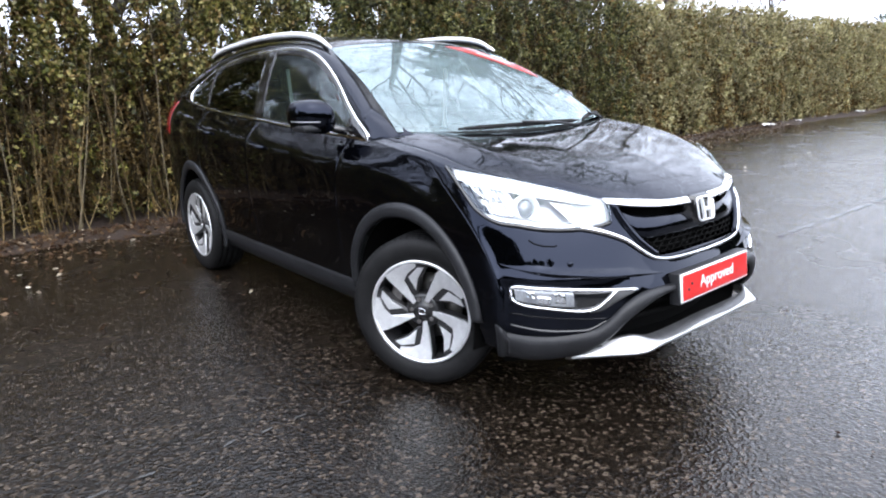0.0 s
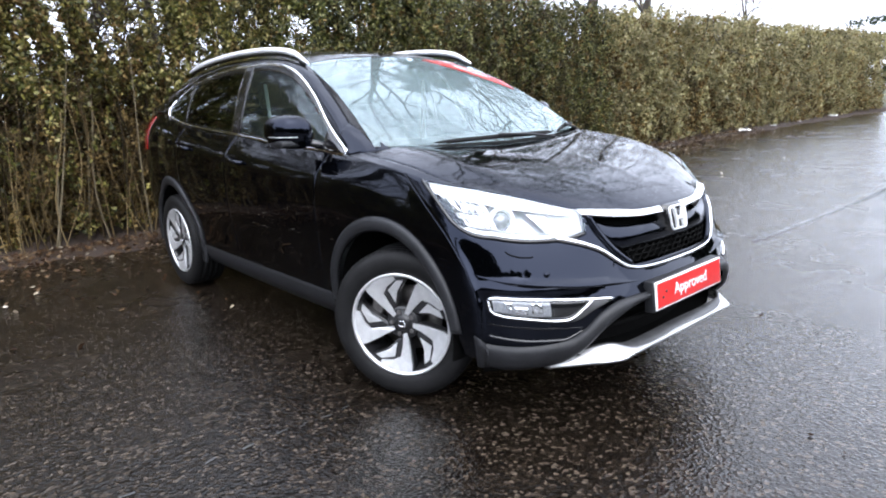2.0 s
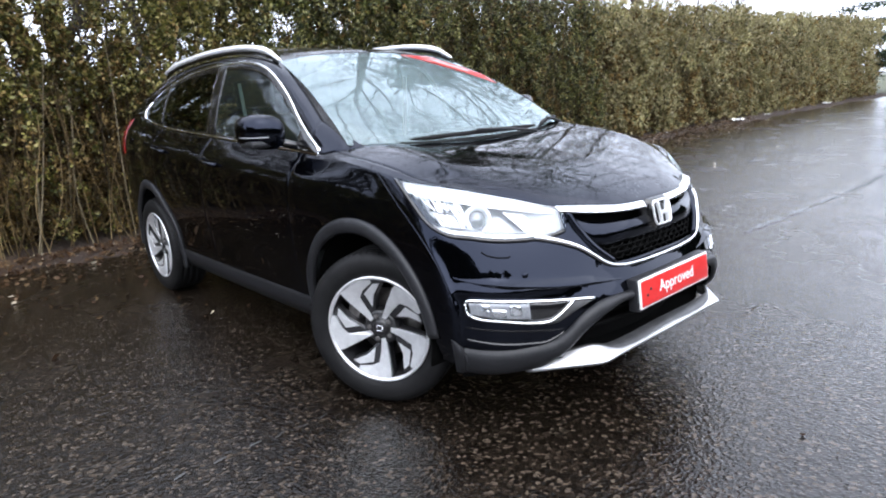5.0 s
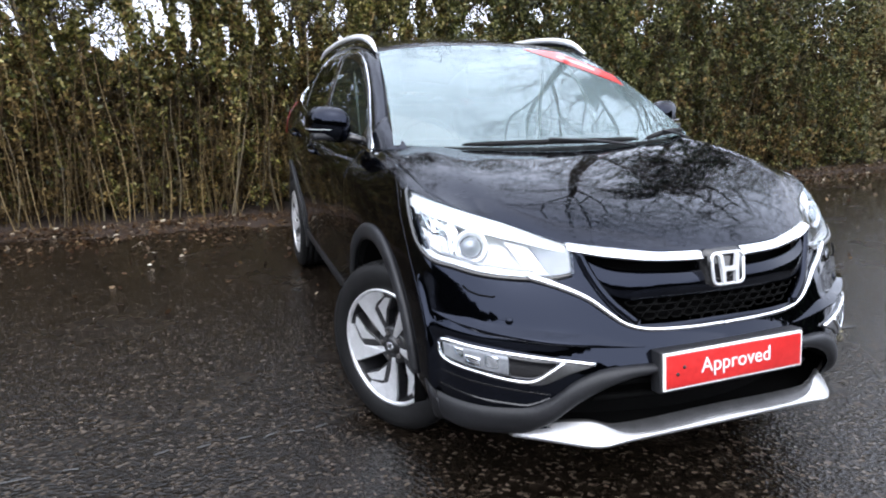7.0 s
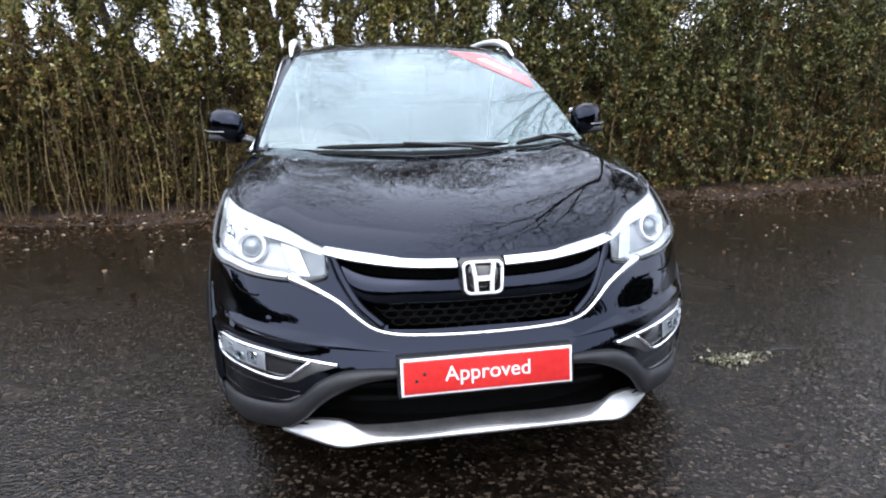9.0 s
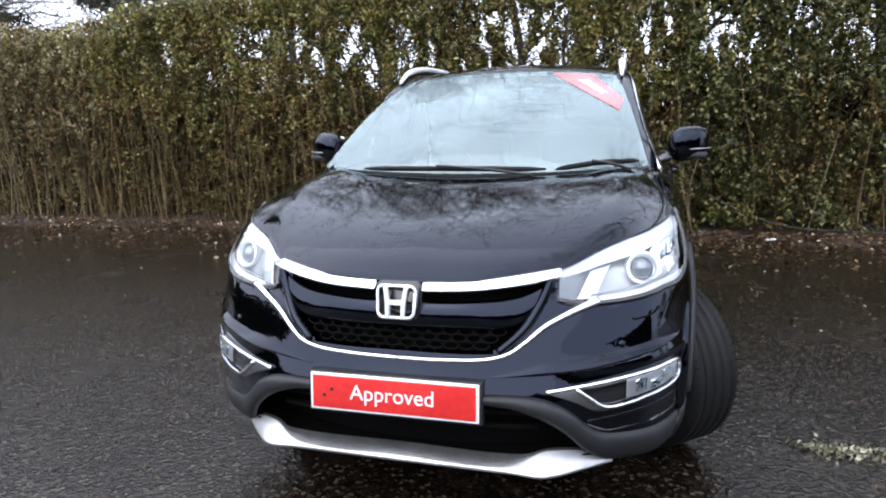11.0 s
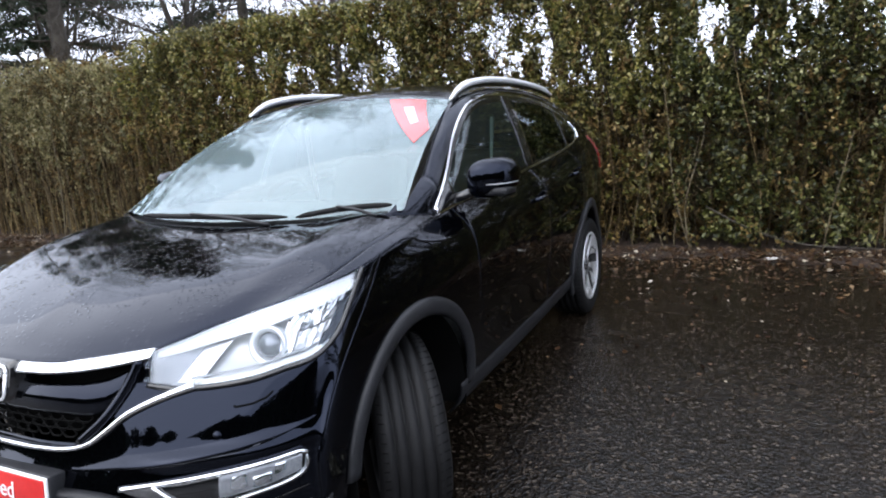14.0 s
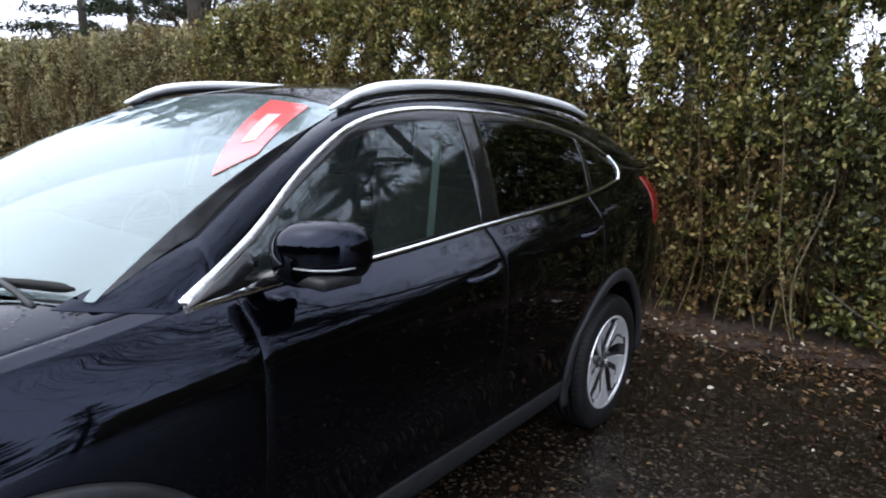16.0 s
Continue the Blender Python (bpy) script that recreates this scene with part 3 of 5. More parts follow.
for sgn in (1, -1):
    def two(made, sgn=sgn):
        return made if sgn > 0 else mirrored(made)
    panel("screen_seal", two(sheet(lambda t, v: edge_at_y(0.36 + 0.7 * t).lerp(screen_at(0.985, 0.02 + 0.96 * t), v) + Vector((0, 0, -0.002)), steps(0, 1, 20), steps(-0.15, 1, 4))), GLOSS_BLACK, car, "black rubber seal beside the windscreen", 0.003)
    glass = panel("front_window", two(sheet(window_at, steps(0.60, 1.56, 24), steps(0.03, 0.95, 10))), SIDE_GLASS, car, "green-tinted side window")
    glass.visible_shadow = False
    panel("rear_window", two(sheet(window_at, steps(1.66, 2.46, 20), steps(0.03, 0.94, 10))), DARK_GLASS, car, "dark privacy glass")
    panel("quarter_window", two(sheet(window_at, steps(2.49, RE_END, 10), steps(0.03, 0.9, 8))), DARK_GLASS, car, "dark privacy glass")

    def raised(y, h, lift):
        return window_at(y, h) + Vector((lift, 0, lift * 0.3))
    panel("mirror_sail", two(sheet(lambda y, h: raised(y, h, 0.002), steps(0.43, 0.61, 6), steps(0.02, 0.96, 6))), GLOSS_BLACK, car, "", 0.006)
    panel("door_pillar", two(sheet(lambda y, h: raised(y + 0.02 * (1 - h), h, 0.004), steps(1.55, 1.67, 4), steps(0.0, 0.98, 8))), GLOSS_BLACK, car, "gloss black pillar", 0.01)
    panel("window_bar", two(sheet(lambda y, h: raised(y, h, 0.003), steps(2.455, 2.495, 2), steps(0.0, 0.94, 6))), GLOSS_BLACK, car, "", 0.006)
    panel("rear_pillar", two(sheet(lambda y, h: raised(y, h, 0.001), steps(RE_END - 0.005, 3.5, 12), steps(0.0, 1.0, 6))), PAINT, car, "", 0.006)
    panel("window_seal", two(merged(sheet(lambda y, h: raised(y, h, 0.003), steps(0.5, RE_END, 50), [0.91, 0.98]),
                                    sheet(lambda y, h: raised(y, h, 0.003), steps(0.5, RE_END, 50), [-0.01, 0.05]))), GLOSS_BLACK, car, "", 0.004)
    panel("pillar_foot", two(sheet(lambda g, v: bonnet_at(g, 0.95).lerp(pillar_at(0.5, (1 - g) / 0.24), v) + Vector((0.3, -0.4, 0.8)) * 0.002, steps(0.76, 1, 8), steps(0, 1, 10))), PAINT, car, "", 0.004)
    ys = [0.418 + (RE_END - 0.418) * (i / 60) ** 1.15 for i in range(61)]
    top = [window_at(y, 1.0) + Vector((-0.002, 0, 0.0)) for y in ys]
    low = [window_at(y, 0.0) + Vector((0.003, 0, 0.004)) for y in ys]

    def strip(line, wide):
        def across(i):
            d = (line[min(i + 1, len(line) - 1)] - line[max(i - 1, 0)]).normalized()
            return Vector((0.94, 0, 0.33)).cross(d).normalized()
        return ribbon(line, across, wide, lambda i: Vector((0.94, 0, 0.33)), 0.0035)
    panel("chrome_strip", two(strip(top, lambda t: 0.04 - 0.02 * min(1, 5 * t))), CHROME, car, "bright chrome window strip", flip=False)
    panel("chrome_strip", two(strip(low, lambda t: 0.038 - 0.022 * min(1, 7 * t))), CHROME, car, "bright chrome window strip", flip=False)
    back = [window_at(RE_END + 0.018 * math.sin(math.pi * h), h) + Vector((0.004, 0, 0.002)) for h in steps(-0.03, 1.03, 8)]
    panel("chrome_strip", two(ribbon(back, lambda i: Vector((0, 1, 0)), 0.026, lambda i: Vector((1, 0, 0)), 0.005)), CHROME, car, "bright chrome window strip", flip=False)

    # roof rail: a blade whose ends run down to the roof
    rail = path3([(0.612, 1.01, 1.512), (0.61, 1.13, 1.566), (0.608, 1.35, 1.604), (0.606, 1.8, 1.62), (0.606, 2.2, 1.607), (0.61, 2.5, 1.582), (0.613, 2.72, 1.545)])
    line = [rail(t) for t in steps(0, 1, 40)]
    r = panel("roof_rail", two(tube(line, lambda t: 0.02 * min(1.0, 0.35 + 6 * t, 0.35 + 6 * (1 - t)), 10, 0.85)), RAIL, car, "satin silver roof rail", flip=False)
    under = [rail(t) - Vector((0, 0, 0.019)) for t in steps(0.02, 0.98, 30)]
    panel("rail_foot", two(tube(under, 0.009, 8, 1.6)), GLOSS_BLACK, r, flip=False)

    # door handles and seams
    for y0, nm in ((1.34, "front_handle"), (2.17, "rear_handle")):
        z0 = belt(y0) - 0.125 + 0.0
        grip = [Vector((side(y0 + d, z0 + 0.1 * d) + 0.03 * math.sin(math.pi * (d / 0.2)) ** 0.5 + 0.004, y0 + d, z0 + 0.12 * d)) for d in steps(0.0, 0.2, 10)]
        panel(nm, two(tube(grip, 0.014, 8, 0.8)), PAINT, car, "black door handle", flip=False)

    # mirror
    m = hang(new("wing_mirror"), car, "black door mirror on a short arm")
    bm = bmesh.new()
    bmesh.ops.create_uvsphere(bm, u_segments=28, v_segments=18, radius=1.0)
    for v in bm.verts:
        c = v.co
        f = lambda a, n: math.copysign(abs(a) ** n, a)
        x, y, z = f(c.x, 0.74), f(c.y, 0.8), f(c.z, 0.76)
        y = min(y, 0.55)
        v.co = Vector((0.932 + 0.094 * x + 0.012 * y, 0.7 + 0.09 * y + 0.03 * x, 1.17 + 0.082 * z * (1 - 0.08 * x) + 0.01 * x))
    pts, faces = [v.co.copy() for v in bm.verts], [tuple(v.index for v in fc.verts) for fc in bm.faces]
    bm.free()
    panel("mirror_shell", two((pts, faces)), PAINT, m, flip=False)
    panel("mirror_base", two(box(0.85, 1.01, 0.63, 0.755, 1.1, 1.132, 0.012)), CLADDING, m, flip=False)
    panel("mirror_glass", two(box(0.86, 1.0, 0.745, 0.756, 1.125, 1.225, 0.003)), CHROME, m, flip=False)
    panel("indicator", two(tube([Vector((0.93, 0.612, 1.147)), Vector((0.98, 0.628, 1.148)), Vector((1.02, 0.66, 1.15)), Vector((1.034, 0.705, 1.152))], 0.0022, 8)), LAMP_GREY, m, "clear side indicator", flip=False)
    panel("mirror_arm", two(tube([Vector((0.775, 0.6, 1.09)), Vector((0.83, 0.635, 1.108)), Vector((0.88, 0.67, 1.128))], 0.026, 10, 0.8)), GLOSS_BLACK, m, flip=False)

    # headlamp
    lamp = hang(new("headlamp"), car, "clear headlamp with chrome reflectors and a projector lens")

    def lamp_at(q, v, lift):
        z = LAMP_LOW(q) + v * (rim_z(q) - 0.002 - LAMP_LOW(q))
        return skin(q, z, lift)
    panel("lamp_bowl", two(sheet(lambda q, v: lamp_at(q, v, -0.016 - 0.039 * max(0.0, min(1.0, (q - 2.2) / 0.7))), steps(2.05, 5.2, 24), steps(-0.04, 1.0, 6))), LAMP_GREY, lamp, "", 0.003)
    panel("lamp_rim", two(merged(sheet(lambda q, v: lamp_at(q, 0.0, -0.055 * v), steps(2.15, 5.05, 30), steps(-0.03, 1, 3)),
                                 sheet(lambda q, v: lamp_at(q, 0.985, -0.055 * v), steps(2.15, 5.05, 30), steps(0, 1, 3)),
                                 sheet(lambda h, v: lamp_at(2.15, h, -0.055 * v), steps(0, 1, 6), steps(0, 1, 3)),
                                 sheet(lambda h, v: lamp_at(5.05, h, -0.055 * v), steps(0, 1, 6), steps(0, 1, 3)))), LAMP_SILVER, lamp, "", flip=False)
    panel("light_guide", two(merged(
        tube([lamp_at(q, 0.1, -0.014) for q in steps(2.7, 5.0, 24)], 0.009, 8),
        tube([lamp_at(5.0, v, -0.014) for v in steps(0.1, 0.85, 8)], 0.009, 8))), LAMP_WHITE, lamp, "white daytime light strip", flip=False)
    panel("top_reflector", two(sheet(lambda q, v: lamp_at(q, v, -0.012 - 0.02 * (1 - v)), steps(2.2, 5.0, 30), steps(0.74, 0.99, 4))), LAMP_WHITE, lamp, "", 0.003)
    for k, (qa, qb, va, vb) in enumerate(((4.1, 4.34, 0.22, 0.74), (4.37, 4.66, 0.2, 0.46), (4.37, 4.66, 0.5, 0.76), (4.69, 4.96, 0.2, 0.46), (4.69, 4.96, 0.5, 0.78))):
        panel("corner_reflector", two(sheet(lambda q, v, k=k: lamp_at(q, v, -0.018 - 0.02 * noise.noise((q * 9 + k, v * 7, 2.0)) - 0.006 * abs(math.sin(q * 21))), steps(qa, qb, 8), steps(va, vb, 6))), (CHROME, LAMP_SILVER)[k % 2], lamp, "chrome facet", 0.003, smooth=False)
    panel("inner_reflector", two(sheet(lambda q, v: lamp_at(q + 0.45 * v - 0.16, v, -0.022 - 0.012 * v), steps(2.62, 2.98, 8), steps(0.14, 0.72, 6))), LAMP_SILVER, lamp, "", 0.003)
    panel("inner_reflector", two(sheet(lambda q, v: lamp_at(q + 0.45 * v - 0.16, v, -0.03 - 0.012 * v), steps(2.3, 2.42, 5), steps(0.14, 0.72, 6))), LAMP_SILVER, lamp, "", 0.003)
    c = lamp_at(3.85, 0.46, -0.03)
    aim = (out_of(3.85, 0.84) + Vector((0, -0.9, 0))).normalized()
    turn = Matrix.Translation(c) @ aim.to_track_quat("X", "Z").to_matrix().to_4x4()
    panel("projector_ring", two(moved(lathe([(-0.03, 0.052), (0.008, 0.054), (0.012, 0.049), (0.004, 0.04), (-0.004, 0.036)], 36), turn)), LAMP_SILVER, lamp, "chrome ring", flip=False)
    panel("projector_lens", two(moved(lathe([(-0.01, 0.037), (0.006, 0.03), (0.014, 0.018), (0.017, 0.0001)], 32), turn)), LAMP_LENS, lamp, "glass projector lens", flip=False)
    for v0 in (0.03, 0.19):
        panel("lamp_line", two(tube([lamp_at(q, v0, -0.009) for q in steps(2.75, 4.7, 30)], 0.0035, 6)), LAMP_GREY, lamp, "", flip=False)
    seal = [lamp_at(q, 0.0, 0.002) for q in steps(2.15, 5.04, 40)] + [lamp_at(5.06, v, 0.002) for v in steps(0.08, 0.97, 10)]
    panel("lamp_seal", two(tube(seal, 0.0085, 8)), GLOSS_BLACK, lamp, flip=False)
    panel("lower_trim", two(tube([lamp_at(q, 0.07, -0.004) for q in steps(2.9, 4.95, 30)], 0.006, 8)), LAMP_SILVER, lamp, "", flip=False)
    lens = panel("lens", two(sheet(lambda q, v: lamp_at(q, v, 0.002), steps(2.1, 5.1, 40), steps(-0.03, 1.005, 8))), LENS, lamp, "clear plastic lens")
    lens.visible_shadow = False

    # fog lamp and its chrome frame
    fog = hang(new("fog_lamp"), car, "fog lamp in a chrome frame")
    FQ = [(2.02, 0.534), (3.0, 0.548), (4.0, 0.56), (4.75, 0.566), (4.9, 0.553), (4.88, 0.515), (4.75, 0.503), (4.0, 0.487), (3.2, 0.472), (3.0, 0.478), (2.75, 0.508), (2.5, 0.538)]
    frame_line = path3([tuple(skin(q, z, 0.006)) for q, z in FQ])
    panel("chrome_frame", two(tube([frame_line(t) for t in steps(0, 1, 70)], lambda t: 0.0095 if t < 0.4 else 0.008, 8, 0.8)), CHROME, fog, "chrome surround", flip=False)
    low_edge = curve((2.5, 0.528), (3.1, 0.482), (4.0, 0.492), (4.85, 0.51))
    high_edge = curve((2.5, 0.538), (3.0, 0.545), (4.0, 0.557), (4.85, 0.56))
    panel("fog_recess", two(sheet(lambda q, v: skin(q, low_edge(q) + v * (high_edge(q) - low_edge(q)), 0.003), steps(2.6, 4.87, 26), steps(0, 1, 5))), GLOSS_BLACK, fog, "", 0.004)
    panel("fog_reflector", two(sheet(lambda q, v: skin(q, low_edge(q) + (0.1 + 0.8 * v) * (high_edge(q) - low_edge(q)), 0.005 + (0.0012 * math.sin(75 * q) if q > 4.3 else 0.0)), steps(3.45, 4.8, 60), steps(0, 1, 5))), LAMP_GREY, fog, "ribbed grey reflector", 0.003)
    for qa, qb, va, vb in ((3.95, 4.25, 0.18, 0.6), (3.62, 3.86, 0.3, 0.8), (4.3, 4.5, 0.45, 0.85)):
        panel("fog_facet", two(sheet(lambda q, v: skin(q, low_edge(q) + v * (high_edge(q) - low_edge(q)), 0.009 + 0.004 * noise.noise((q * 11, v * 6, 4.0))), steps(qa, qb, 5), steps(va, vb, 4))), CHROME, fog, "chrome facet", 0.002, smooth=False)
    fl = panel("fog_lens", two(sheet(lambda q, v: skin(q, low_edge(q) + (0.05 + 0.9 * v) * (high_edge(q) - low_edge(q)), 0.015), steps(3.4, 4.85, 20), steps(0, 1, 5))), LENS, fog, "clear lens")
    fl.visible_shadow = False
    wedge_lo = curve((2.05, 0.528), (2.5, 0.5), (2.85, 0.468), (3.1, 0.462))
    wedge_hi = curve((2.05, 0.533), (2.5, 0.536), (2.75, 0.508), (3.1, 0.472))
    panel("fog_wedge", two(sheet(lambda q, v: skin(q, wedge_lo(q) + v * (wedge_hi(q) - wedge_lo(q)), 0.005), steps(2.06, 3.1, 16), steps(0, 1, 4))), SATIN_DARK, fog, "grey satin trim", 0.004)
    slot_lo, slot_hi = curve((2.7, 0.43), (3.2, 0.392), (4.0, 0.395), (5.0, 0.412)), curve((2.7, 0.435), (3.2, 0.44), (4.0, 0.45), (5.0, 0.462))
    panel("bumper_slot", two(sheet(lambda q, v: skin(q, slot_lo(q) + v * (slot_hi(q) - slot_lo(q)), 0.003 - 0.012 * math.sin(math.pi * v)), steps(2.75, 4.95, 24), steps(0, 1, 6))), GLOSS_BLACK, car, "", 0.003)

    # chrome line from the lamp round the grille
    gl = [(2.86, 0.768), (2.6, 0.757), (2.25, 0.737), (1.95, 0.71), (1.72, 0.672), (1.5, 0.638), (1.25, 0.622), (0.7, 0.615), (0.0, 0.612)]
    gline = path3([tuple(skin(q, z, 0.006)) for q, z in gl])
    panel("grille_surround", two(tube([gline(t) for t in steps(0, 1, 50)], lambda t: 0.0135 - 0.006 * min(1.0, 2.2 * t), 8, 1.0)), CHROME, car, "chrome strip round the grille", flip=False)

    sidebar = path3([tuple(skin(x / 0.22 if x < 0.44 else 2 + (x - 0.44) / 0.16, z, 0.0)) for x, z in ((0.3, 0.64), (0.365, 0.7), (0.405, 0.76), (0.43, 0.81), (0.442, 0.845))])
    panel("grille_edge", two(tube([sidebar(t) for t in steps(0, 1, 24)], 0.015, 8)), PAINT, car, flip=False)

    # upper chrome wing
    wl_lo, wl_hi = curve((0.085, 0.81), (0.25, 0.815), (0.38, 0.827), (0.465, 0.84)), curve((0.085, 0.845), (0.25, 0.851), (0.38, 0.865), (0.465, 0.874))

    def wing_bar(x, v):
        z = wl_lo(x) + v * (wl_hi(x) - wl_lo(x))
        q = x / 0.22 if x < 0.44 else 2 + (x - 0.44) / 0.16
        return skin(q, z, 0.02 * min(1.0, v * 6) - 0.03 * max(0.0, v - 0.17))
    panel("grille_bar", two(sheet(wing_bar, steps(0.075, 0.465, 26), steps(0, 1, 8))), CHROME, car, "bright chrome grille bar", 0.006)

    # gloss panel below the chrome bar
    gp_lo, gp_hi = curve((0.0, 0.705), (0.2, 0.708), (0.36, 0.715), (0.43, 0.76)), curve((0.0, 0.782), (0.2, 0.786), (0.36, 0.80), (0.43, 0.83))
    panel("grille_panel", two(sheet(lambda x, v: skin(x / 0.22, gp_lo(x) + v * (gp_hi(x) - gp_lo(x)), -0.006 + 0.012 * math.sin(math.pi * v)), steps(0.0, 0.435, 24), steps(0, 1, 8))), PAINT, car, "", 0.008)

    # cladding along the bumper, sill and arches
    cl_lo = curve((1.15, 0.5), (1.6, 0.485), (2.0, 0.45), (2.4, 0.395), (2.7, 0.335), (3.0, 0.285), (3.5, 0.268), (4.5, 0.262), (5.78, 0.262))
    cl_hi = curve((1.15, 0.528), (1.6, 0.527), (2.0, 0.515), (2.4, 0.478), (2.7, 0.43), (3.0, 0.395), (3.5, 0.378), (4.5, 0.372), (5.4, 0.388), (5.78, 0.41))
    panel("bumper_cladding", two(sheet(lambda q, v: skin(q, cl_lo(q) + v * (cl_hi(q) - cl_lo(q)), 0.002 + 0.02 * math.sin(math.pi * v) ** 0.5 * max(0.0, min(1.0, (5.8 - q) / 0.5))), steps(1.15, 5.78, 64), steps(0, 1, 8))), CLADDING, car, "matt grey plastic cladding", 0.008)
    panel("sill_cladding", two(sheet(lambda y, v: Vector((side(y, 0.3 + 0.1 * v) - 0.03 * (1 - v) + 0.012 * math.sin(math.pi * v), y, 0.235 + 0.14 * v)), steps(0.38, 2.26, 30), steps(0, 1, 8))), CLADDING, car, "matt grey plastic sill", 0.01)
    for y0 in (ARCH_FRONT, 2.63):
        def arch_at(a, v, y0=y0):
            r = 0.402 + 0.066 * v
            y, z = y0 - r * math.cos(a), 0.352 + r * math.sin(a)
            if y > 0.45:
                x = side(min(y, 2.9), max(z, 0.3))
                if y > 2.9:
                    x -= (y - 2.9) * 0.12
            else:
                lo, hi = 4.0, 7.0
                for _ in range(24):
                    mid = (lo + hi) / 2
                    if outline(mid, max(z, 0.27)).y < y:
                        lo = mid
                    else:
                        hi = mid
                x = outline(lo, max(z, 0.27)).x
            return Vector((max(x, 0.855) + 0.004 + 0.014 * math.sin(math.pi * v) ** 0.5, y, z))
        panel("arch_cladding", two(sheet(arch_at, steps(radians(6 if y0 < 1 else -14), radians(180 if y0 < 1 else 188), 60), steps(0, 1, 6))), CLADDING, car, "matt grey plastic wheel arch", 0.02)
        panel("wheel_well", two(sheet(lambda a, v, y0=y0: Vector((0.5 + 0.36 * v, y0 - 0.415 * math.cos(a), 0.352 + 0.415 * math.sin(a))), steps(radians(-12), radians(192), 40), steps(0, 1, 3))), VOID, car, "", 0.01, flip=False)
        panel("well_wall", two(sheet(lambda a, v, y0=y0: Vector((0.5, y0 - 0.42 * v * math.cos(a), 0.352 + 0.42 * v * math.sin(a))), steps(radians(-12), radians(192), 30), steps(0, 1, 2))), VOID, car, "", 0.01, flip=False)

    # tail lamp
    panel("tail_lamp", two(sheet(lambda q, z: skin(q, z, 0.004), steps(9.72, 9.98, 12), steps(0.99, 1.235, 8))), RED_PLASTIC, car, "red tail lamp", 0.01)

    # ridge along the bumper's side
    ridge_z = curve((1.3, 0.572), (2.2, 0.58), (3.2, 0.592), (4.2, 0.612), (5.0, 0.642))

    def ridge_at(q, v):
        ends = min(1.0, (q - 1.3) / 0.7, (5.0 - q) / 0.9)
        return skin(q, ridge_z(q) + 0.036 * v * max(0.15, ends), 0.0015 + 0.014 * ends * (v / 0.2 if v < 0.2 else (1 - v) / 0.8))
    panel("bumper_ridge", two(sheet(ridge_at, steps(1.3, 5.0, 40), [0.0, 0.1, 0.2, 0.3, 0.5, 0.75, 1.0])), PAINT, car)

    sensor = moved(lathe([(0.0, 0.012), (0.004, 0.011), (0.005, 0.0001)], 18), Matrix.Translation(skin(3.35, 0.645, 0.0)) @ out_of(3.35, 0.645).to_track_quat("X", "Z").to_matrix().to_4x4())
    panel("parking_sensor", two(sensor), PAINT, car, flip=False)
    wash = [skin(q, z, 0.0015) for q, z in ((4.15, 0.735), (4.05, 0.722), (3.85, 0.713), (3.6, 0.71), (3.55, 0.713))]
    panel("washer_cap", two(tube(wash, 0.003, 6)), VOID, car, flip=False)

# centre of the nose
def skid_row(x):
    """Underside, lip, top of the bright face and back of the shelf at x."""
    g = abs(x)
    y = curve((0, -0.897), (0.36, -0.897), (0.45, -0.888), (0.55, -0.795), (0.635, -0.695))(g)
    lip = curve((0, 0.3), (0.36, 0.301), (0.45, 0.296), (0.55, 0.284), (0.635, 0.268))(g)
    rise = curve((0, 0.014), (0.34, 0.015), (0.37, 0.022), (0.45, 0.05), (0.53, 0.042), (0.635, 0.008))(g)
    back = curve((0, 0.012), (0.34, 0.013), (0.37, 0.02), (0.45, 0.06), (0.53, 0.045), (0.635, 0.01))(g)
    shelf = curve((0, 0.334), (0.36, 0.335), (0.45, 0.348), (0.53, 0.33), (0.635, 0.28))(g)
    return [Vector((x, y + 0.035, lip - 0.016)), Vector((x, y, lip - 0.006)), Vector((x, y, lip + 0.003)), Vector((x, y + back, lip + rise)), Vector((x, y + max(0.05, back + 0.015), max(shelf, lip + rise)))]


skid_xs = steps(-0.635, 0.635, 60)
rows5 = [skid_row(x) for x in skid_xs]
skid = panel("skid_plate", ([p for r5 in rows5 for p in r5[:4]], [(4 * i + j, 4 * i + j + 1, 4 * i + j + 5, 4 * i + j + 4) for i in range(60) for j in range(3)]), SATIN, car, "satin silver skid plate", 0.01, smooth=False)
# the shelf's shade is painted in by the darker silver
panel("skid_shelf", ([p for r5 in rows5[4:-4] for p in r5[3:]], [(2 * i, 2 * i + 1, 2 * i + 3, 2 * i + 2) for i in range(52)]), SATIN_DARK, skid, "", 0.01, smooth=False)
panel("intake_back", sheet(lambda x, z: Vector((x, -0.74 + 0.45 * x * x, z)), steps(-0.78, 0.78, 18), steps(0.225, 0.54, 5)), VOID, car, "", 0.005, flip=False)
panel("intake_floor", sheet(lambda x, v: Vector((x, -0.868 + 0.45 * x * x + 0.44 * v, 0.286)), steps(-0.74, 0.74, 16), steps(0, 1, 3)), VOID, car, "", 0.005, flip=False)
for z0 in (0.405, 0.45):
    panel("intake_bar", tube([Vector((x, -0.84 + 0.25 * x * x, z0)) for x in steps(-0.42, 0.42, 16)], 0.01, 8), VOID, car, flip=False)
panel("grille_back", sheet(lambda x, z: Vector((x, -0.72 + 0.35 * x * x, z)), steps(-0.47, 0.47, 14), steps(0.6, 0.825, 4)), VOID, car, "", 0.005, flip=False)
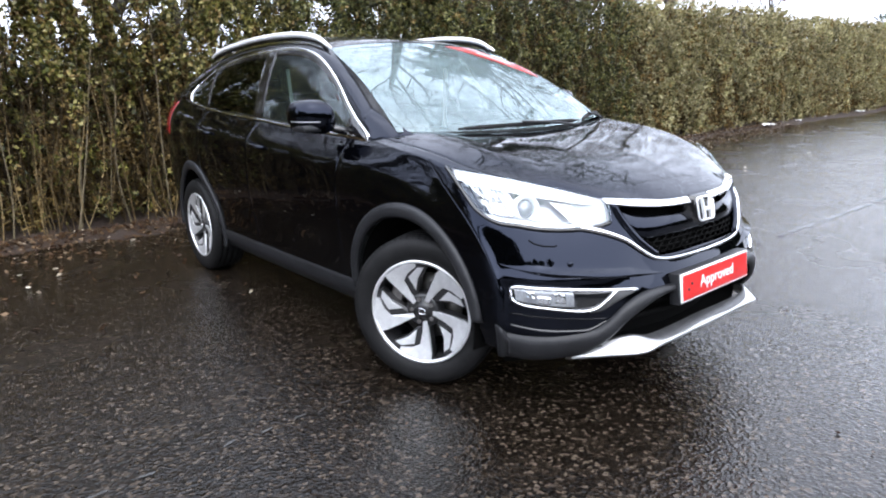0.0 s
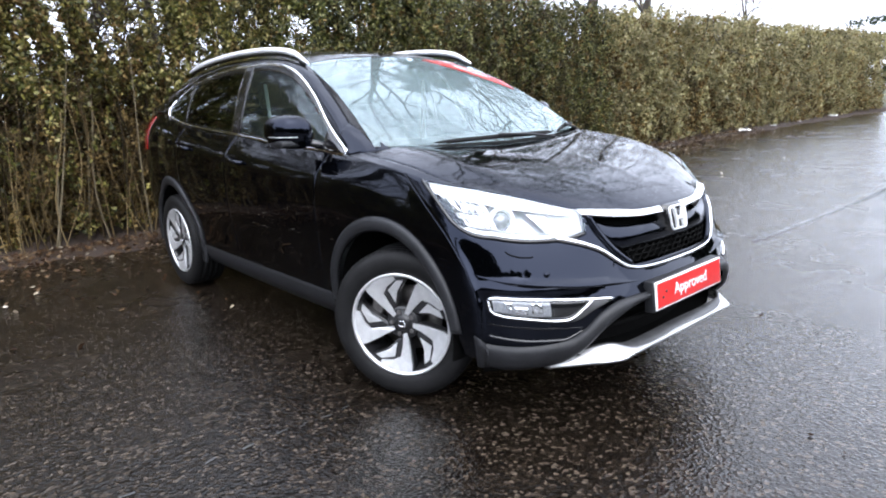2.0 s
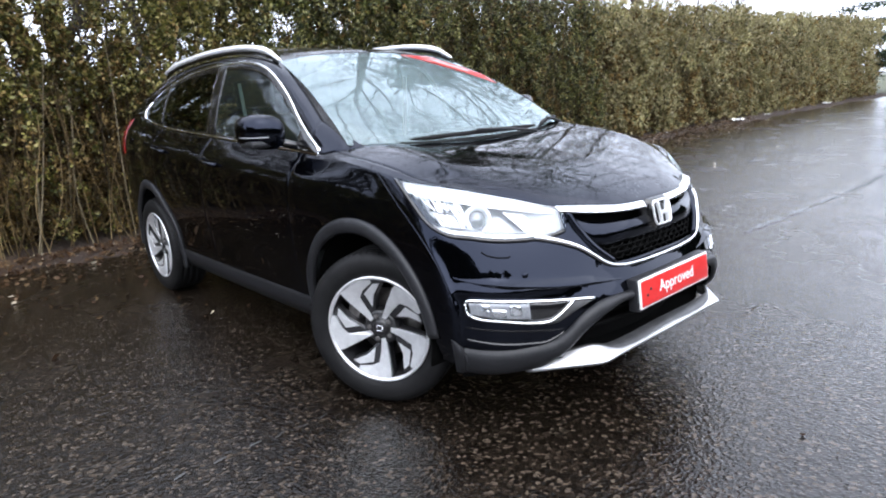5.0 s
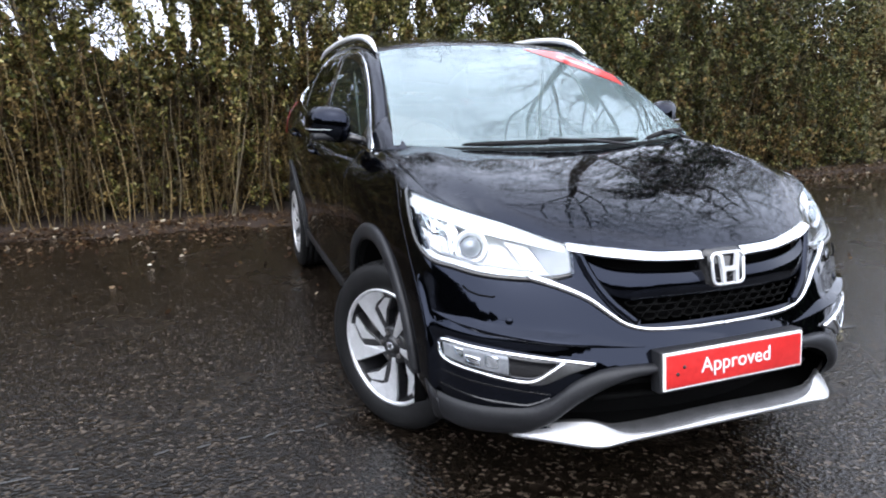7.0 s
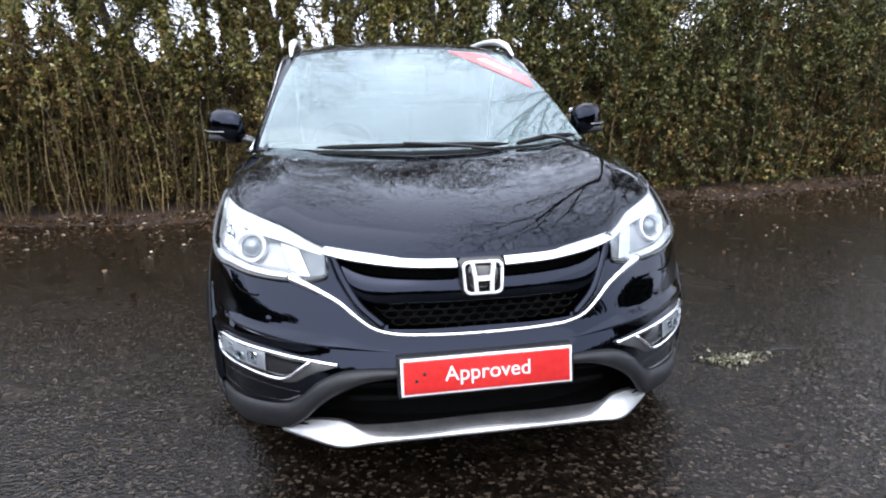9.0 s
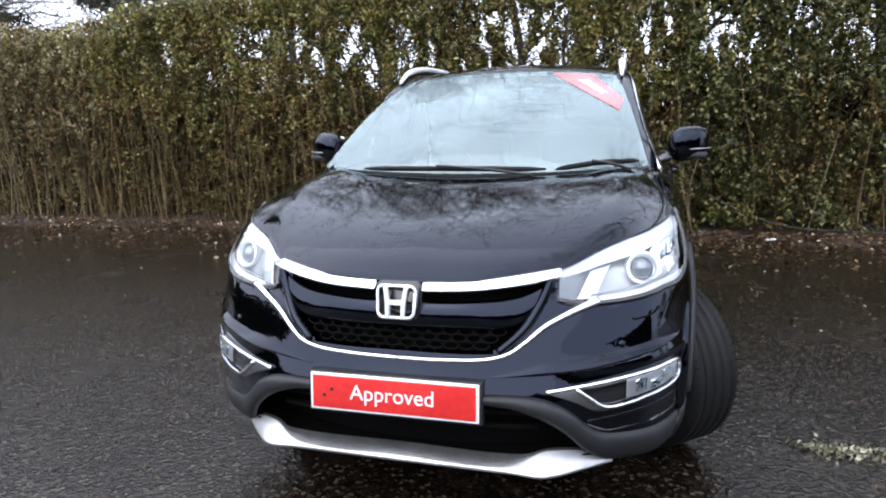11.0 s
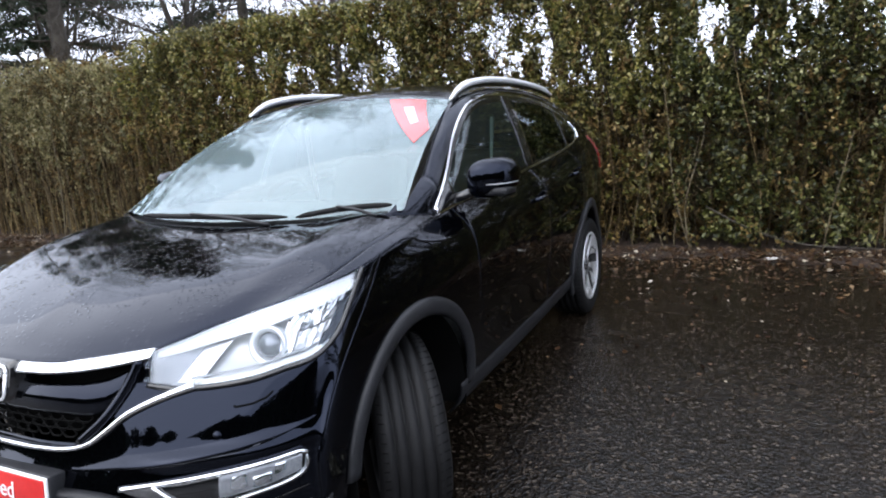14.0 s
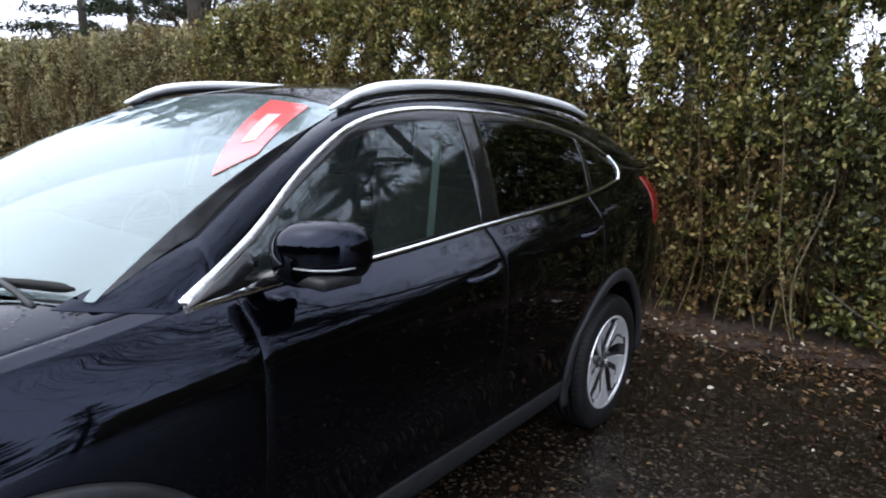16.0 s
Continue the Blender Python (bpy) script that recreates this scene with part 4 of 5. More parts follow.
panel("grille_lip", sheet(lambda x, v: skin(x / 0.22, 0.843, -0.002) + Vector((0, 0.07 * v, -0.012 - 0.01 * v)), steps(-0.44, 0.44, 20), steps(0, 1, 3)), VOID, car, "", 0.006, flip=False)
cells = []
for row in range(4):
    z = 0.636 + row * 0.021
    for i in range(-9, 10):
        x = i * 0.046 + (0.023 if row % 2 else 0.0)
        if not poly_has(GRILLE, abs(x) + 0.02, z):
            continue
        ring = []
        for k in range(7):
            a = 2 * math.pi * k / 6
            xx, zz = x + 0.0235 * math.cos(a), z + 0.0125 * math.sin(a)
            ring.append(skin(xx / 0.22, zz, -0.012))
        cells.append(tube(ring, 0.0032, 5))
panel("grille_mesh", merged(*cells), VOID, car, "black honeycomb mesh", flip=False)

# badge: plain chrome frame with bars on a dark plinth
badge = hang(new("badge"), car, "chrome badge on a black plinth")
bc = Vector((0, -0.842, 0.787))


def rounded(wide, high, r, n=8):
    out = []
    for cx, cz, a0 in ((1, 1, 0), (-1, 1, 90), (-1, -1, 180), (1, -1, 270)):
        for k in range(n + 1):
            a = radians(a0 + 90 * k / n)
            out.append((cx * (wide - r) + r * math.cos(a), cz * (high - r) + r * math.sin(a)))
    return out


def lean(p):
    return bc + Vector((p[0] * (1 + 0.9 * p[2]), p[1] + 0.22 * p[2], p[2]))


plinth = rounded(0.07, 0.055, 0.018)
n = len(plinth)
pp = [lean((x * 0.95, 0.0, z)) for x, z in plinth] + [lean((x * 1.04, 0.06, z * 0.98)) for x, z in plinth]
panel("plinth", (pp, [tuple(range(n))] + [(k, k + n, (k + 1) % n + n, (k + 1) % n) for k in range(n)]), GLOSS_BLACK, badge)
fr = [lean((x, -0.008, z)) for x, z in rounded(0.058, 0.046, 0.018)]
panel("badge_frame", tube(fr + fr[:1], 0.0048, 8), BADGE_METAL, badge, flip=False)


def badge_piece(name, outline2):
    """A flat bevelled piece of the badge over its corners."""
    n2 = len(outline2)
    cx, cz = sum(p[0] for p in outline2) / n2, sum(p[1] for p in outline2) / n2
    top = [lean((cx + (x - cx) * 0.86, -0.019, cz + (z - cz) * 0.96)) for x, z in outline2]
    low = [lean((x, -0.008, z)) for x, z in outline2]
    panel(name, (top + low, [tuple(range(n2))] + [(k, (k + 1) % n2, (k + 1) % n2 + n2, k + n2) for k in range(n2)]), BADGE_METAL, badge, smooth=False)


for sgn in (1, -1):
    badge_piece("badge_bar", [(sgn * x, z) for x, z in ((0.018, -0.043), (0.031, -0.043), (0.032, 0.0), (0.038, 0.043), (0.025, 0.043), (0.018, 0.0))])
badge_piece("badge_bridge", [(-0.021, -0.007), (0.021, -0.007), (0.021, 0.006), (-0.021, 0.006)])

# dealer plate
plate = hang(new("sign_plate"), car, "red sign plate with white border lettered Approved")
pm = Matrix.Translation((0.0, -0.918, 0.513)) @ Matrix.Rotation(radians(-6), 4, "X") @ Matrix.Rotation(radians(-0.4), 4, "Y")
panel("plate_board", moved(box(-0.264, 0.264, 0.0, 0.008, -0.057, 0.057, 0.002), pm), WHITE_SIGN, plate, "white border", flip=False)
panel("plate_face", moved(box(-0.256, 0.256, -0.003, 0.002, -0.05, 0.05, 0.001), pm), RED_SIGN, plate, "red face", flip=False)
panel("plate_holder", moved(box(-0.272, 0.272, 0.006, 0.05, -0.065, 0.062, 0.004), pm), CLADDING, plate, flip=False)


def lettered(text, size, m, mat, parent, name="lettering"):
    fc = bpy.data.curves.new(name, "FONT")
    fc.body, fc.size, fc.align_x, fc.align_y, fc.extrude, fc.offset = text, size, "CENTER", "CENTER", 0.0008, 0.0
    tmp = bpy.data.objects.new(name, fc)
    scene.collection.objects.link(tmp)
    bpy.context.view_layer.update()
    me = bpy.data.meshes.new_from_object(tmp.evaluated_get(bpy.context.evaluated_depsgraph_get()))
    bpy.data.objects.remove(tmp)
    me.transform(m)
    me.materials.clear()
    me.materials.append(mat)
    return hang(new(name, me), parent)


lettered("Approved", 0.066, pm @ pose(0.0, -0.0045, 0.003, 90, 0, 0), WHITE_SIGN, plate)
for dz in (-0.012, 0.012):
    panel("plate_screw", moved(lathe([(0, 0.006), (0.003, 0.005), (0.004, 0.0001)], 12), pm @ Matrix.Translation((-0.205 + dz, -0.003, dz * 0.8)) @ Matrix.Rotation(radians(-90), 4, "Z")), CLADDING, plate, flip=False)

# windscreen card and wipers
card = hang(new("windscreen_card"), car, "red card behind the windscreen with a white mark")
card_at = lambda a, b: (lambda s, t: screen_at(s, t) + Vector((0, -0.0015, 0.003)))(
    (0.42 + 0.36 * a) * (1 - b) + (0.915 + 0.055 * a) * b, (0.965 * (1 - b) + (0.48 + 0.14 * a) * b))
panel("card_face", sheet(card_at, steps(0, 1, 6), steps(0, 1, 12)), CARD_RED, card, "", 0.001)
panel("card_mark", sheet(lambda a, b: card_at(0.35 + 0.3 * a, 0.25 + 0.45 * b) + Vector((0, -0.001, 0.002)), steps(0, 1, 3), steps(0, 1, 8)), CARD_WHITE, card, "", 0.001)
for s0, s1, t0, t1, piv in ((-0.66, 0.45, -0.005, 0.0, 0.38), (0.5, 0.95, -0.005, 0.02, 0.9)):
    w = hang(new("wiper"), car, "black wiper lying along the foot of the windscreen")
    lift = Vector((0, -0.014, 0.014))
    bladeline = [screen_at(s0 + (s1 - s0) * t, t0 + (t1 - t0) * t + 0.016 * math.sin(math.pi * t)) + lift for t in steps(0, 1, 16)]
    panel("wiper_blade", tube(bladeline, lambda t: 0.008 * min(1.0, 0.3 + 8 * min(t, 1 - t)), 6, 1.5), RUBBER, w, flip=False)
    mid = bladeline[7] + Vector((0, -0.006, 0.012))
    foot_at = screen_at(piv, -0.02) + Vector((0, -0.03, 0.005))
    armline = [foot_at, foot_at.lerp(mid, 0.5) + Vector((0, 0, 0.006)), mid]
    panel("wiper_arm", tube([path3(armline)(t) for t in steps(0, 1, 10)], 0.008, 8, 0.8), CLADDING, w, flip=False)

# cabin
cabin = hang(new("cabin"), car, "dark cabin with cloth seats")
panel("dashboard", sheet(lambda x, t: Vector((x, 0.27 + 0.58 * t, 1.065 + 0.02 * math.sin(math.pi * t) - 0.25 * max(0, t - 0.8))), steps(-0.7, 0.7, 12), steps(0, 1, 10)), CABIN, cabin, "", 0.05)
panel("cabin_floor", box(-0.74, 0.74, 0.5, 3.3, 0.3, 0.4, 0.02), CABIN, cabin, flip=False)
panel("headlining", sheet(lambda s, y: roof_at(s * 0.96, y) - Vector((0, 0, 0.03)), steps(-1, 1, 10), steps(1.15, 3.2, 16)), CLOTH, cabin, "", 0.01)
for x in (-0.36, 0.36):
    seat = panel("seat_cushion", box(x - 0.26, x + 0.26, 1.15, 1.65, 0.5, 0.68, 0.05), CLOTH, cabin, flip=False)
    panel("seat_back", moved(box(-0.25, 0.25, -0.07, 0.07, 0.0, 0.62, 0.05), Matrix.Translation((x, 1.66, 0.62)) @ Matrix.Rotation(radians(-16), 4, "X")), CLOTH, cabin, flip=False)
    panel("headrest", moved(box(-0.13, 0.13, -0.05, 0.05, 0.0, 0.18, 0.04), Matrix.Translation((x, 1.86, 1.27)) @ Matrix.Rotation(radians(-10), 4, "X")), CLOTH, cabin, flip=False)
panel("rear_bench", box(-0.66, 0.66, 2.5, 2.66, 0.6, 1.2, 0.05), CLOTH, cabin, flip=False)
panel("steering_wheel", moved(lathe([(0.016 * math.cos(a), 0.18 + 0.016 * math.sin(a)) for a in [2 * math.pi * k / 8 for k in range(8)]], 30, close=True), Matrix.Translation((-0.36, 0.93, 1.0)) @ Matrix.Rotation(radians(90), 4, "Z") @ Matrix.Rotation(radians(25), 4, "Y")), CABIN, cabin, flip=False)
panel("rear_view_mirror", box(-0.11, 0.11, 1.02, 1.05, 1.4, 1.46, 0.012), CABIN, cabin, flip=False)
for s in (-1, 1):
    panel("belt_strap", sheet(lambda a, b, s=s: Vector((s * (0.62 - 0.03 * b), 1.5 + 0.04 * a, 1.42 - 0.5 * b)), [0, 1], steps(0, 1, 4)), TRIM_GREY, cabin, "pale pillar trim", 0.002, flip=False)
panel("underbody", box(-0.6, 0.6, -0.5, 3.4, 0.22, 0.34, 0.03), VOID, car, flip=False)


# ---- wheels ----
def wheel(x, y, steer, sgn):
    root = hang(new("wheel"), car, "alloy wheel with machined blades and black recesses")
    R = 0.34
    prof = [(-0.105, 0.235), (-0.116, 0.27), (-0.118, 0.3), (-0.108, 0.325), (-0.094, 0.335)]
    for c in (-0.062, -0.022, 0.022, 0.062):
        prof += [(c - 0.018 if c > -0.06 else c - 0.02, R), (c - 0.0055, R), (c - 0.0045, R - 0.009), (c + 0.0045, R - 0.009), (c + 0.0055, R)]
    prof += [(0.086, R - 0.001), (0.096, 0.333), (0.109, 0.324), (0.119, 0.3), (0.117, 0.27), (0.107, 0.235), (0.085, 0.228), (-0.085, 0.228)]
    tyre = panel("tyre", lathe(prof, 96, close=True), RUBBER, root, "black rubber tyre", flip=False)
    sipes = []
    for k in range(72):
        a = 2 * math.pi * k / 72
        for s in (-1, 1):
            m = Matrix.Rotation(a, 4, "X") @ Matrix.Translation((s * 0.088, 0, R - 0.001)) @ Matrix.Rotation(radians(14 * s), 4, "Z")
            sipes.append(moved(([Vector(p) for p in ((-0.018, -0.002, 0), (0.02, -0.002, -0.006), (0.02, 0.002, -0.006), (-0.018, 0.002, 0),
                                                     (-0.018, -0.002, 0.0016), (0.02, -0.002, -0.0035), (0.02, 0.002, -0.0035), (-0.018, 0.002, 0.0016))],
                                [(4, 5, 6, 7), (0, 1, 5, 4), (1, 2, 6, 5), (2, 3, 7, 6), (3, 0, 4, 7)]), m))
    tagged(panel("tread_pattern", merged(*sipes), VOID, tyre, flip=False), kind="stuff")
    rim = panel("rim", lathe([(0.104, 0.236), (0.11, 0.234), (0.108, 0.226), (0.098, 0.219), (0.06, 0.212), (-0.08, 0.205), (-0.09, 0.23)], 72), ALLOY_DARK, root, "black painted rim barrel", flip=False)
    panel("rim_edge", lathe([(0.1, 0.238), (0.1125, 0.237), (0.1135, 0.23), (0.106, 0.222), (0.1, 0.2215)], 72, close=True), ALLOY, rim, "bright machined rim edge", flip=False)
    panel("brake_disc", lathe([(-0.01, 0.06), (0.0, 0.065), (0.0, 0.15), (-0.02, 0.15)], 48), STEEL, root, "grey brake disc", flip=False)
    panel("brake_caliper", moved(box(-0.03, 0.05, -0.05, 0.05, -0.03, 0.035, 0.012), Matrix.Rotation(radians(70), 4, "X") @ Matrix.Translation((0, 0, 0.145))), STEEL, root, flip=False)
    panel("wheel_back", lathe([(-0.05, 0.21), (-0.05, 0.0001)], 32), VOID, root, flip=False)
    hub = panel("hub", lathe([(0.03, 0.085), (0.075, 0.078), (0.082, 0.066), (0.078, 0.036), (0.084, 0.034), (0.088, 0.028), (0.089, 0.0001)], 40), ALLOY_DARK, root, "black hub with a centre cap", flip=False)
    cap = rounded(0.014, 0.012, 0.005, 4)
    ring = [Vector((0.0905, a, b)) for a, b in cap]
    panel("cap_mark", tube(ring + ring[:1], 0.002, 6), CHROME, hub, flip=False)
    for k in range(5):
        a = 2 * math.pi * k / 5 + 0.3
        panel("wheel_nut", moved(lathe([(0.07, 0.011), (0.088, 0.01), (0.089, 0.0001)], 6), Matrix.Rotation(a, 4, "X") @ Matrix.Translation((0, 0, 0.053))), STEEL, hub, smooth=False, flip=False)
    def plate3(ring, front, back):
        """A flat piece over (radius, degrees clockwise) corners; front and back give its depth by radius."""
        def put(r_, a_, d):
            a_ = radians(a_)
            return Vector((d, r_ * math.sin(a_), r_ * math.cos(a_)))
        n_ = len(ring)
        top = [put(r_, a_, front(r_)) for r_, a_ in ring]
        low_ = [put(r_, a_, back(r_)) for r_, a_ in ring]
        return top + low_, [tuple(range(n_ - 1, -1, -1))] + [(i, (i + 1) % n_, (i + 1) % n_ + n_, i + n_) for i in range(n_)]

    deep = lambda r_: 0.082 + 0.026 * max(0.0, (r_ - 0.06) / 0.165) ** 1.5
    for k in range(5):
        o = 72 * k + 23
        blade = [(0.05, o - 10), (0.125, o - 3), (0.2, o), (0.223, o + 2), (0.223, o + 15), (0.223, o + 30), (0.222, o + 43), (0.206, o + 44), (0.18, o + 29), (0.157, o + 18), (0.1, o + 15), (0.05, o + 13)]
        facet = [(0.098, o + 32), (0.164, o + 28), (0.2, o + 45), (0.203, o + 54), (0.15, o + 43)]
        under = [(0.05, o - 13), (0.1, o - 7), (0.2, o - 2), (0.226, o), (0.226, o + 15), (0.226, o + 30), (0.226, o + 47), (0.21, o + 57), (0.15, o + 46), (0.09, o + 36), (0.05, o + 28)]
        b = panel("spoke", plate3(under, lambda r_: deep(r_) - 0.01, lambda r_: deep(r_) - 0.045), ALLOY_DARK, root, smooth=False, flip=False)
        panel("blade_face", plate3(blade, deep, lambda r_: deep(r_) - 0.014), ALLOY, b, "bright machined face", smooth=False, flip=False)
        panel("blade_facet", plate3(facet, lambda r_: deep(r_) - 0.003, lambda r_: deep(r_) - 0.014), ALLOY, b, "bright machined face", smooth=False, flip=False)
    # the outer face looks along +x; turned for the other side
    root.matrix_local = Matrix.Translation((x, y, 0.34)) @ Matrix.Rotation(radians(steer), 4, "Z") @ (Matrix.Identity(4) if sgn > 0 else Matrix.Rotation(math.pi, 4, "Z"))
    return root


STEER = 28
wheel(-0.775, 0.01, STEER, -1)
wheel(0.775, 0.02, STEER + 12, 1)
wheel(-0.775, 2.63, 0, -1)
wheel(0.775, 2.63, 0, 1)


# ---- hedge, trees and what lies on the ground ----
def scatter_mesh(name, centres, sizes, mat, rng, tilt=1.0, fold=0.25, slim=0.55):
    """One mesh of many folded kite-shaped leaves."""
    n = len(centres)
    a = rng.normal(size=(n, 3))
    a[:, 2] *= tilt
    a /= np.linalg.norm(a, axis=1)[:, None]
    b = rng.normal(size=(n, 3))
    b[:, 2] *= tilt
    b -= (a * b).sum(1)[:, None] * a
    b /= np.linalg.norm(b, axis=1)[:, None]
    c = np.cross(a, b)
    s = sizes[:, None]
    v = np.stack([centres - a * s, centres + b * s * slim + c * s * fold, centres + a * s, centres - b * s * slim + c * s * fold], 1).reshape(-1, 3)
    me = bpy.data.meshes.new(name)
    me.vertices.add(4 * n)
    me.vertices.foreach_set("co", v.astype(np.float32).ravel())
    me.loops.add(6 * n)
    base = 4 * np.arange(n)[:, None]
    me.loops.foreach_set("vertex_index", (base + np.array([0, 1, 2, 0, 2, 3])[None, :]).astype(np.int32).ravel())
    me.polygons.add(2 * n)
    me.polygons.foreach_set("loop_start", (3 * np.arange(2 * n)).astype(np.int32))
    me.materials.append(mat)
    me.update(calc_edges=True)
    return me


def rods_mesh(name, lines, mat, sides=4):
    """One mesh of many thin tapered rods; lines: (points, first radius, last radius)."""
    allpts, allquads, k = [], [], 0
    ang = 2 * np.pi * np.arange(sides) / sides
    for n in sorted({len(line) for line, _, _ in lines}):
        some = [l for l in lines if len(l[0]) == n]
        p = np.array([l[0] for l in some], float)
        r = np.linspace(0, 1, n)[None, :] * np.array([l[2] - l[1] for l in some])[:, None] + np.array([l[1] for l in some])[:, None]
        d = np.empty_like(p)
        d[:, 1:-1] = p[:, 2:] - p[:, :-2]
        d[:, 0], d[:, -1] = p[:, 1] - p[:, 0], p[:, -1] - p[:, -2]
        d /= np.linalg.norm(d, axis=2)[..., None] + 1e-9
        u = np.cross(d, np.array([0.31, 0.95, 0.05]))
        u /= np.linalg.norm(u, axis=2)[..., None] + 1e-9
        w = np.cross(d, u)
        ring = p[:, :, None] + r[:, :, None, None] * (np.cos(ang)[None, None, :, None] * u[:, :, None] + np.sin(ang)[None, None, :, None] * w[:, :, None])
        m = len(some)
        idx = k + np.arange(m * n * sides).reshape(m, n, sides)
        nxt = np.roll(idx, -1, axis=2)
        allquads.append(np.stack([idx[:, :-1], nxt[:, :-1], nxt[:, 1:], idx[:, 1:]], -1).reshape(-1, 4))
        allpts.append(ring.reshape(-1, 3))
        k += m * n * sides
    v, f = np.concatenate(allpts), np.concatenate(allquads)
    me = bpy.data.meshes.new(name)
    me.vertices.add(len(v))
    me.vertices.foreach_set("co", v.astype(np.float32).ravel())
    me.loops.add(4 * len(f))
    me.loops.foreach_set("vertex_index", f.astype(np.int32).ravel())
    me.polygons.add(len(f))
    me.polygons.foreach_set("loop_start", (4 * np.arange(len(f))).astype(np.int32))
    me.materials.append(mat)
    me.update(calc_edges=True)
    me.shade_smooth()
    return me


HEDGE_FACE = 4.85
HEDGE_END = 29.0


def wave(x, z, seed):
    """Slow unevenness from -1 to 1."""
    return (np.sin(1.7 * x + seed) * np.cos(2.3 * z + 1.3 * seed) + np.sin(3.9 * x + 2.1 * seed + 1.5 * z) + 0.7 * np.sin(7.3 * x - 4.1 * z + seed)) / 2.7


def set_back(x):
    """How far the hedge and its verge stand back along the road."""
    return 1.3 * (1 - np.exp(-np.maximum(x - 4.0, 0) / 6.5))


def hedge_top(x):
    return 2.82 + 0.16 * set_back(x) - 0.08 * np.clip((-5.0 - x) / 2.0, 0, 1) + 0.04 * np.sin(1.3 * x) + 0.03 * np.sin(4.7 * x + 1) + 0.08 * np.exp(-((x - 2.5) / 3.0) ** 2)


def thin_zone(x, z):
    """Where the hedge is a thin screen: 0 to 1."""
    return np.clip((x + 6.2) / 0.8, 0, 1) * np.clip((3.9 - x) / 0.8, 0, 1) * np.clip((z - 1.45) / 0.35, 0, 1)


# upright slits of sky in the thin part: middle, half width, foot, head, lean
SLITS = [(-5.3, 0.04, 2.2, 2.6, 0.1), (-3.4, 0.1, 1.85, 2.5, 0.1), (-3.05, 0.09, 1.8, 2.45, -0.1), (-2.66, 0.09, 1.9, 2.45, 0.1), (-2.26, 0.12, 1.6, 2.2, -0.1), (-1.6, 0.06, 1.7, 2.6, 0.0),
         (-0.36, 0.07, 1.75, 2.5, 0.1), (-0.04, 0.075, 1.85, 2.6, -0.05), (0.8, 0.05, 1.9, 2.5, 0.1), (1.54, 0.05, 1.75, 2.4, -0.1), (1.86, 0.03, 1.8, 2.3, 0.05), (2.88, 0.07, 1.7, 2.3, 0.1)]


def cloud(x, z, seed):
    """Smooth random values from 0 to 1 over a plane, one to a unit cell."""
    grid = np.random.default_rng(seed).random((64, 64))
    i, j = np.floor(x).astype(int), np.floor(z).astype(int)
    u, v = x - i, z - j
    u, v = u * u * (3 - 2 * u), v * v * (3 - 2 * v)
    g = lambda a, b: grid[a % 64, b % 64]
    return (g(i, j) * (1 - u) + g(i + 1, j) * u) * (1 - v) + (g(i, j + 1) * (1 - u) + g(i + 1, j + 1) * u) * v


def in_slit(x, z):
    """Whether a point of the thin screen lies in one of its gaps."""
    gap = 0.4 * cloud(7.0 * x + 0.8 * z, 2.2 * z, 3) + 0.35 * cloud(19.0 * x, 5.0 * z, 4) + 0.25 * cloud(46.0 * x, 14.0 * z, 5)
    hit = gap > GAP_LEVEL - 0.025 * (x < 0.3) + 0.3 * np.abs(z - 2.12) ** 1.5 + 0.03 * np.clip(x, 0, 1) + 0.04 * np.clip(x - 1.6, 0, 1)
    for k, (mid, half, foot, head, slope) in enumerate(SLITS):
        s = np.clip((z - foot) / (head - foot), 0, 1)
        wide = 0.9 * half * np.sin(math.pi * np.clip(s, 0.02, 0.98)) ** 0.5 * (0.2 + 1.6 * cloud(20 * x, 9 * z, 6 + k))
        hit |= (z > foot) & (z < head) & (np.abs(x - mid - slope * (z - foot) - 0.025 * np.sin(9 * z + 2 * k)) < wide)
    return hit


GAP_LEVEL = 0.585
SPRAY = 12


def sprays(rng, x, y, z, reach):
    """Leaves in rows along short upward twigs, SPRAY to each given place."""
    n = len(x)
    d = np.stack([rng.normal(0, 0.5, n), rng.normal(-0.1, 0.4, n), rng.uniform(0.3, 1.2, n)], 1)
    d *= (reach * rng.uniform(0.5, 1.4, n) / np.linalg.norm(d, axis=1))[:, None]
    t = rng.uniform(-0.5, 0.5, (n, SPRAY, 1))
    p = np.stack([x, y, z], 1)[:, None, :] + d[:, None, :] * t + rng.normal(0, 0.14 * reach, (n, SPRAY, 3))
    return p.reshape(-1, 3)


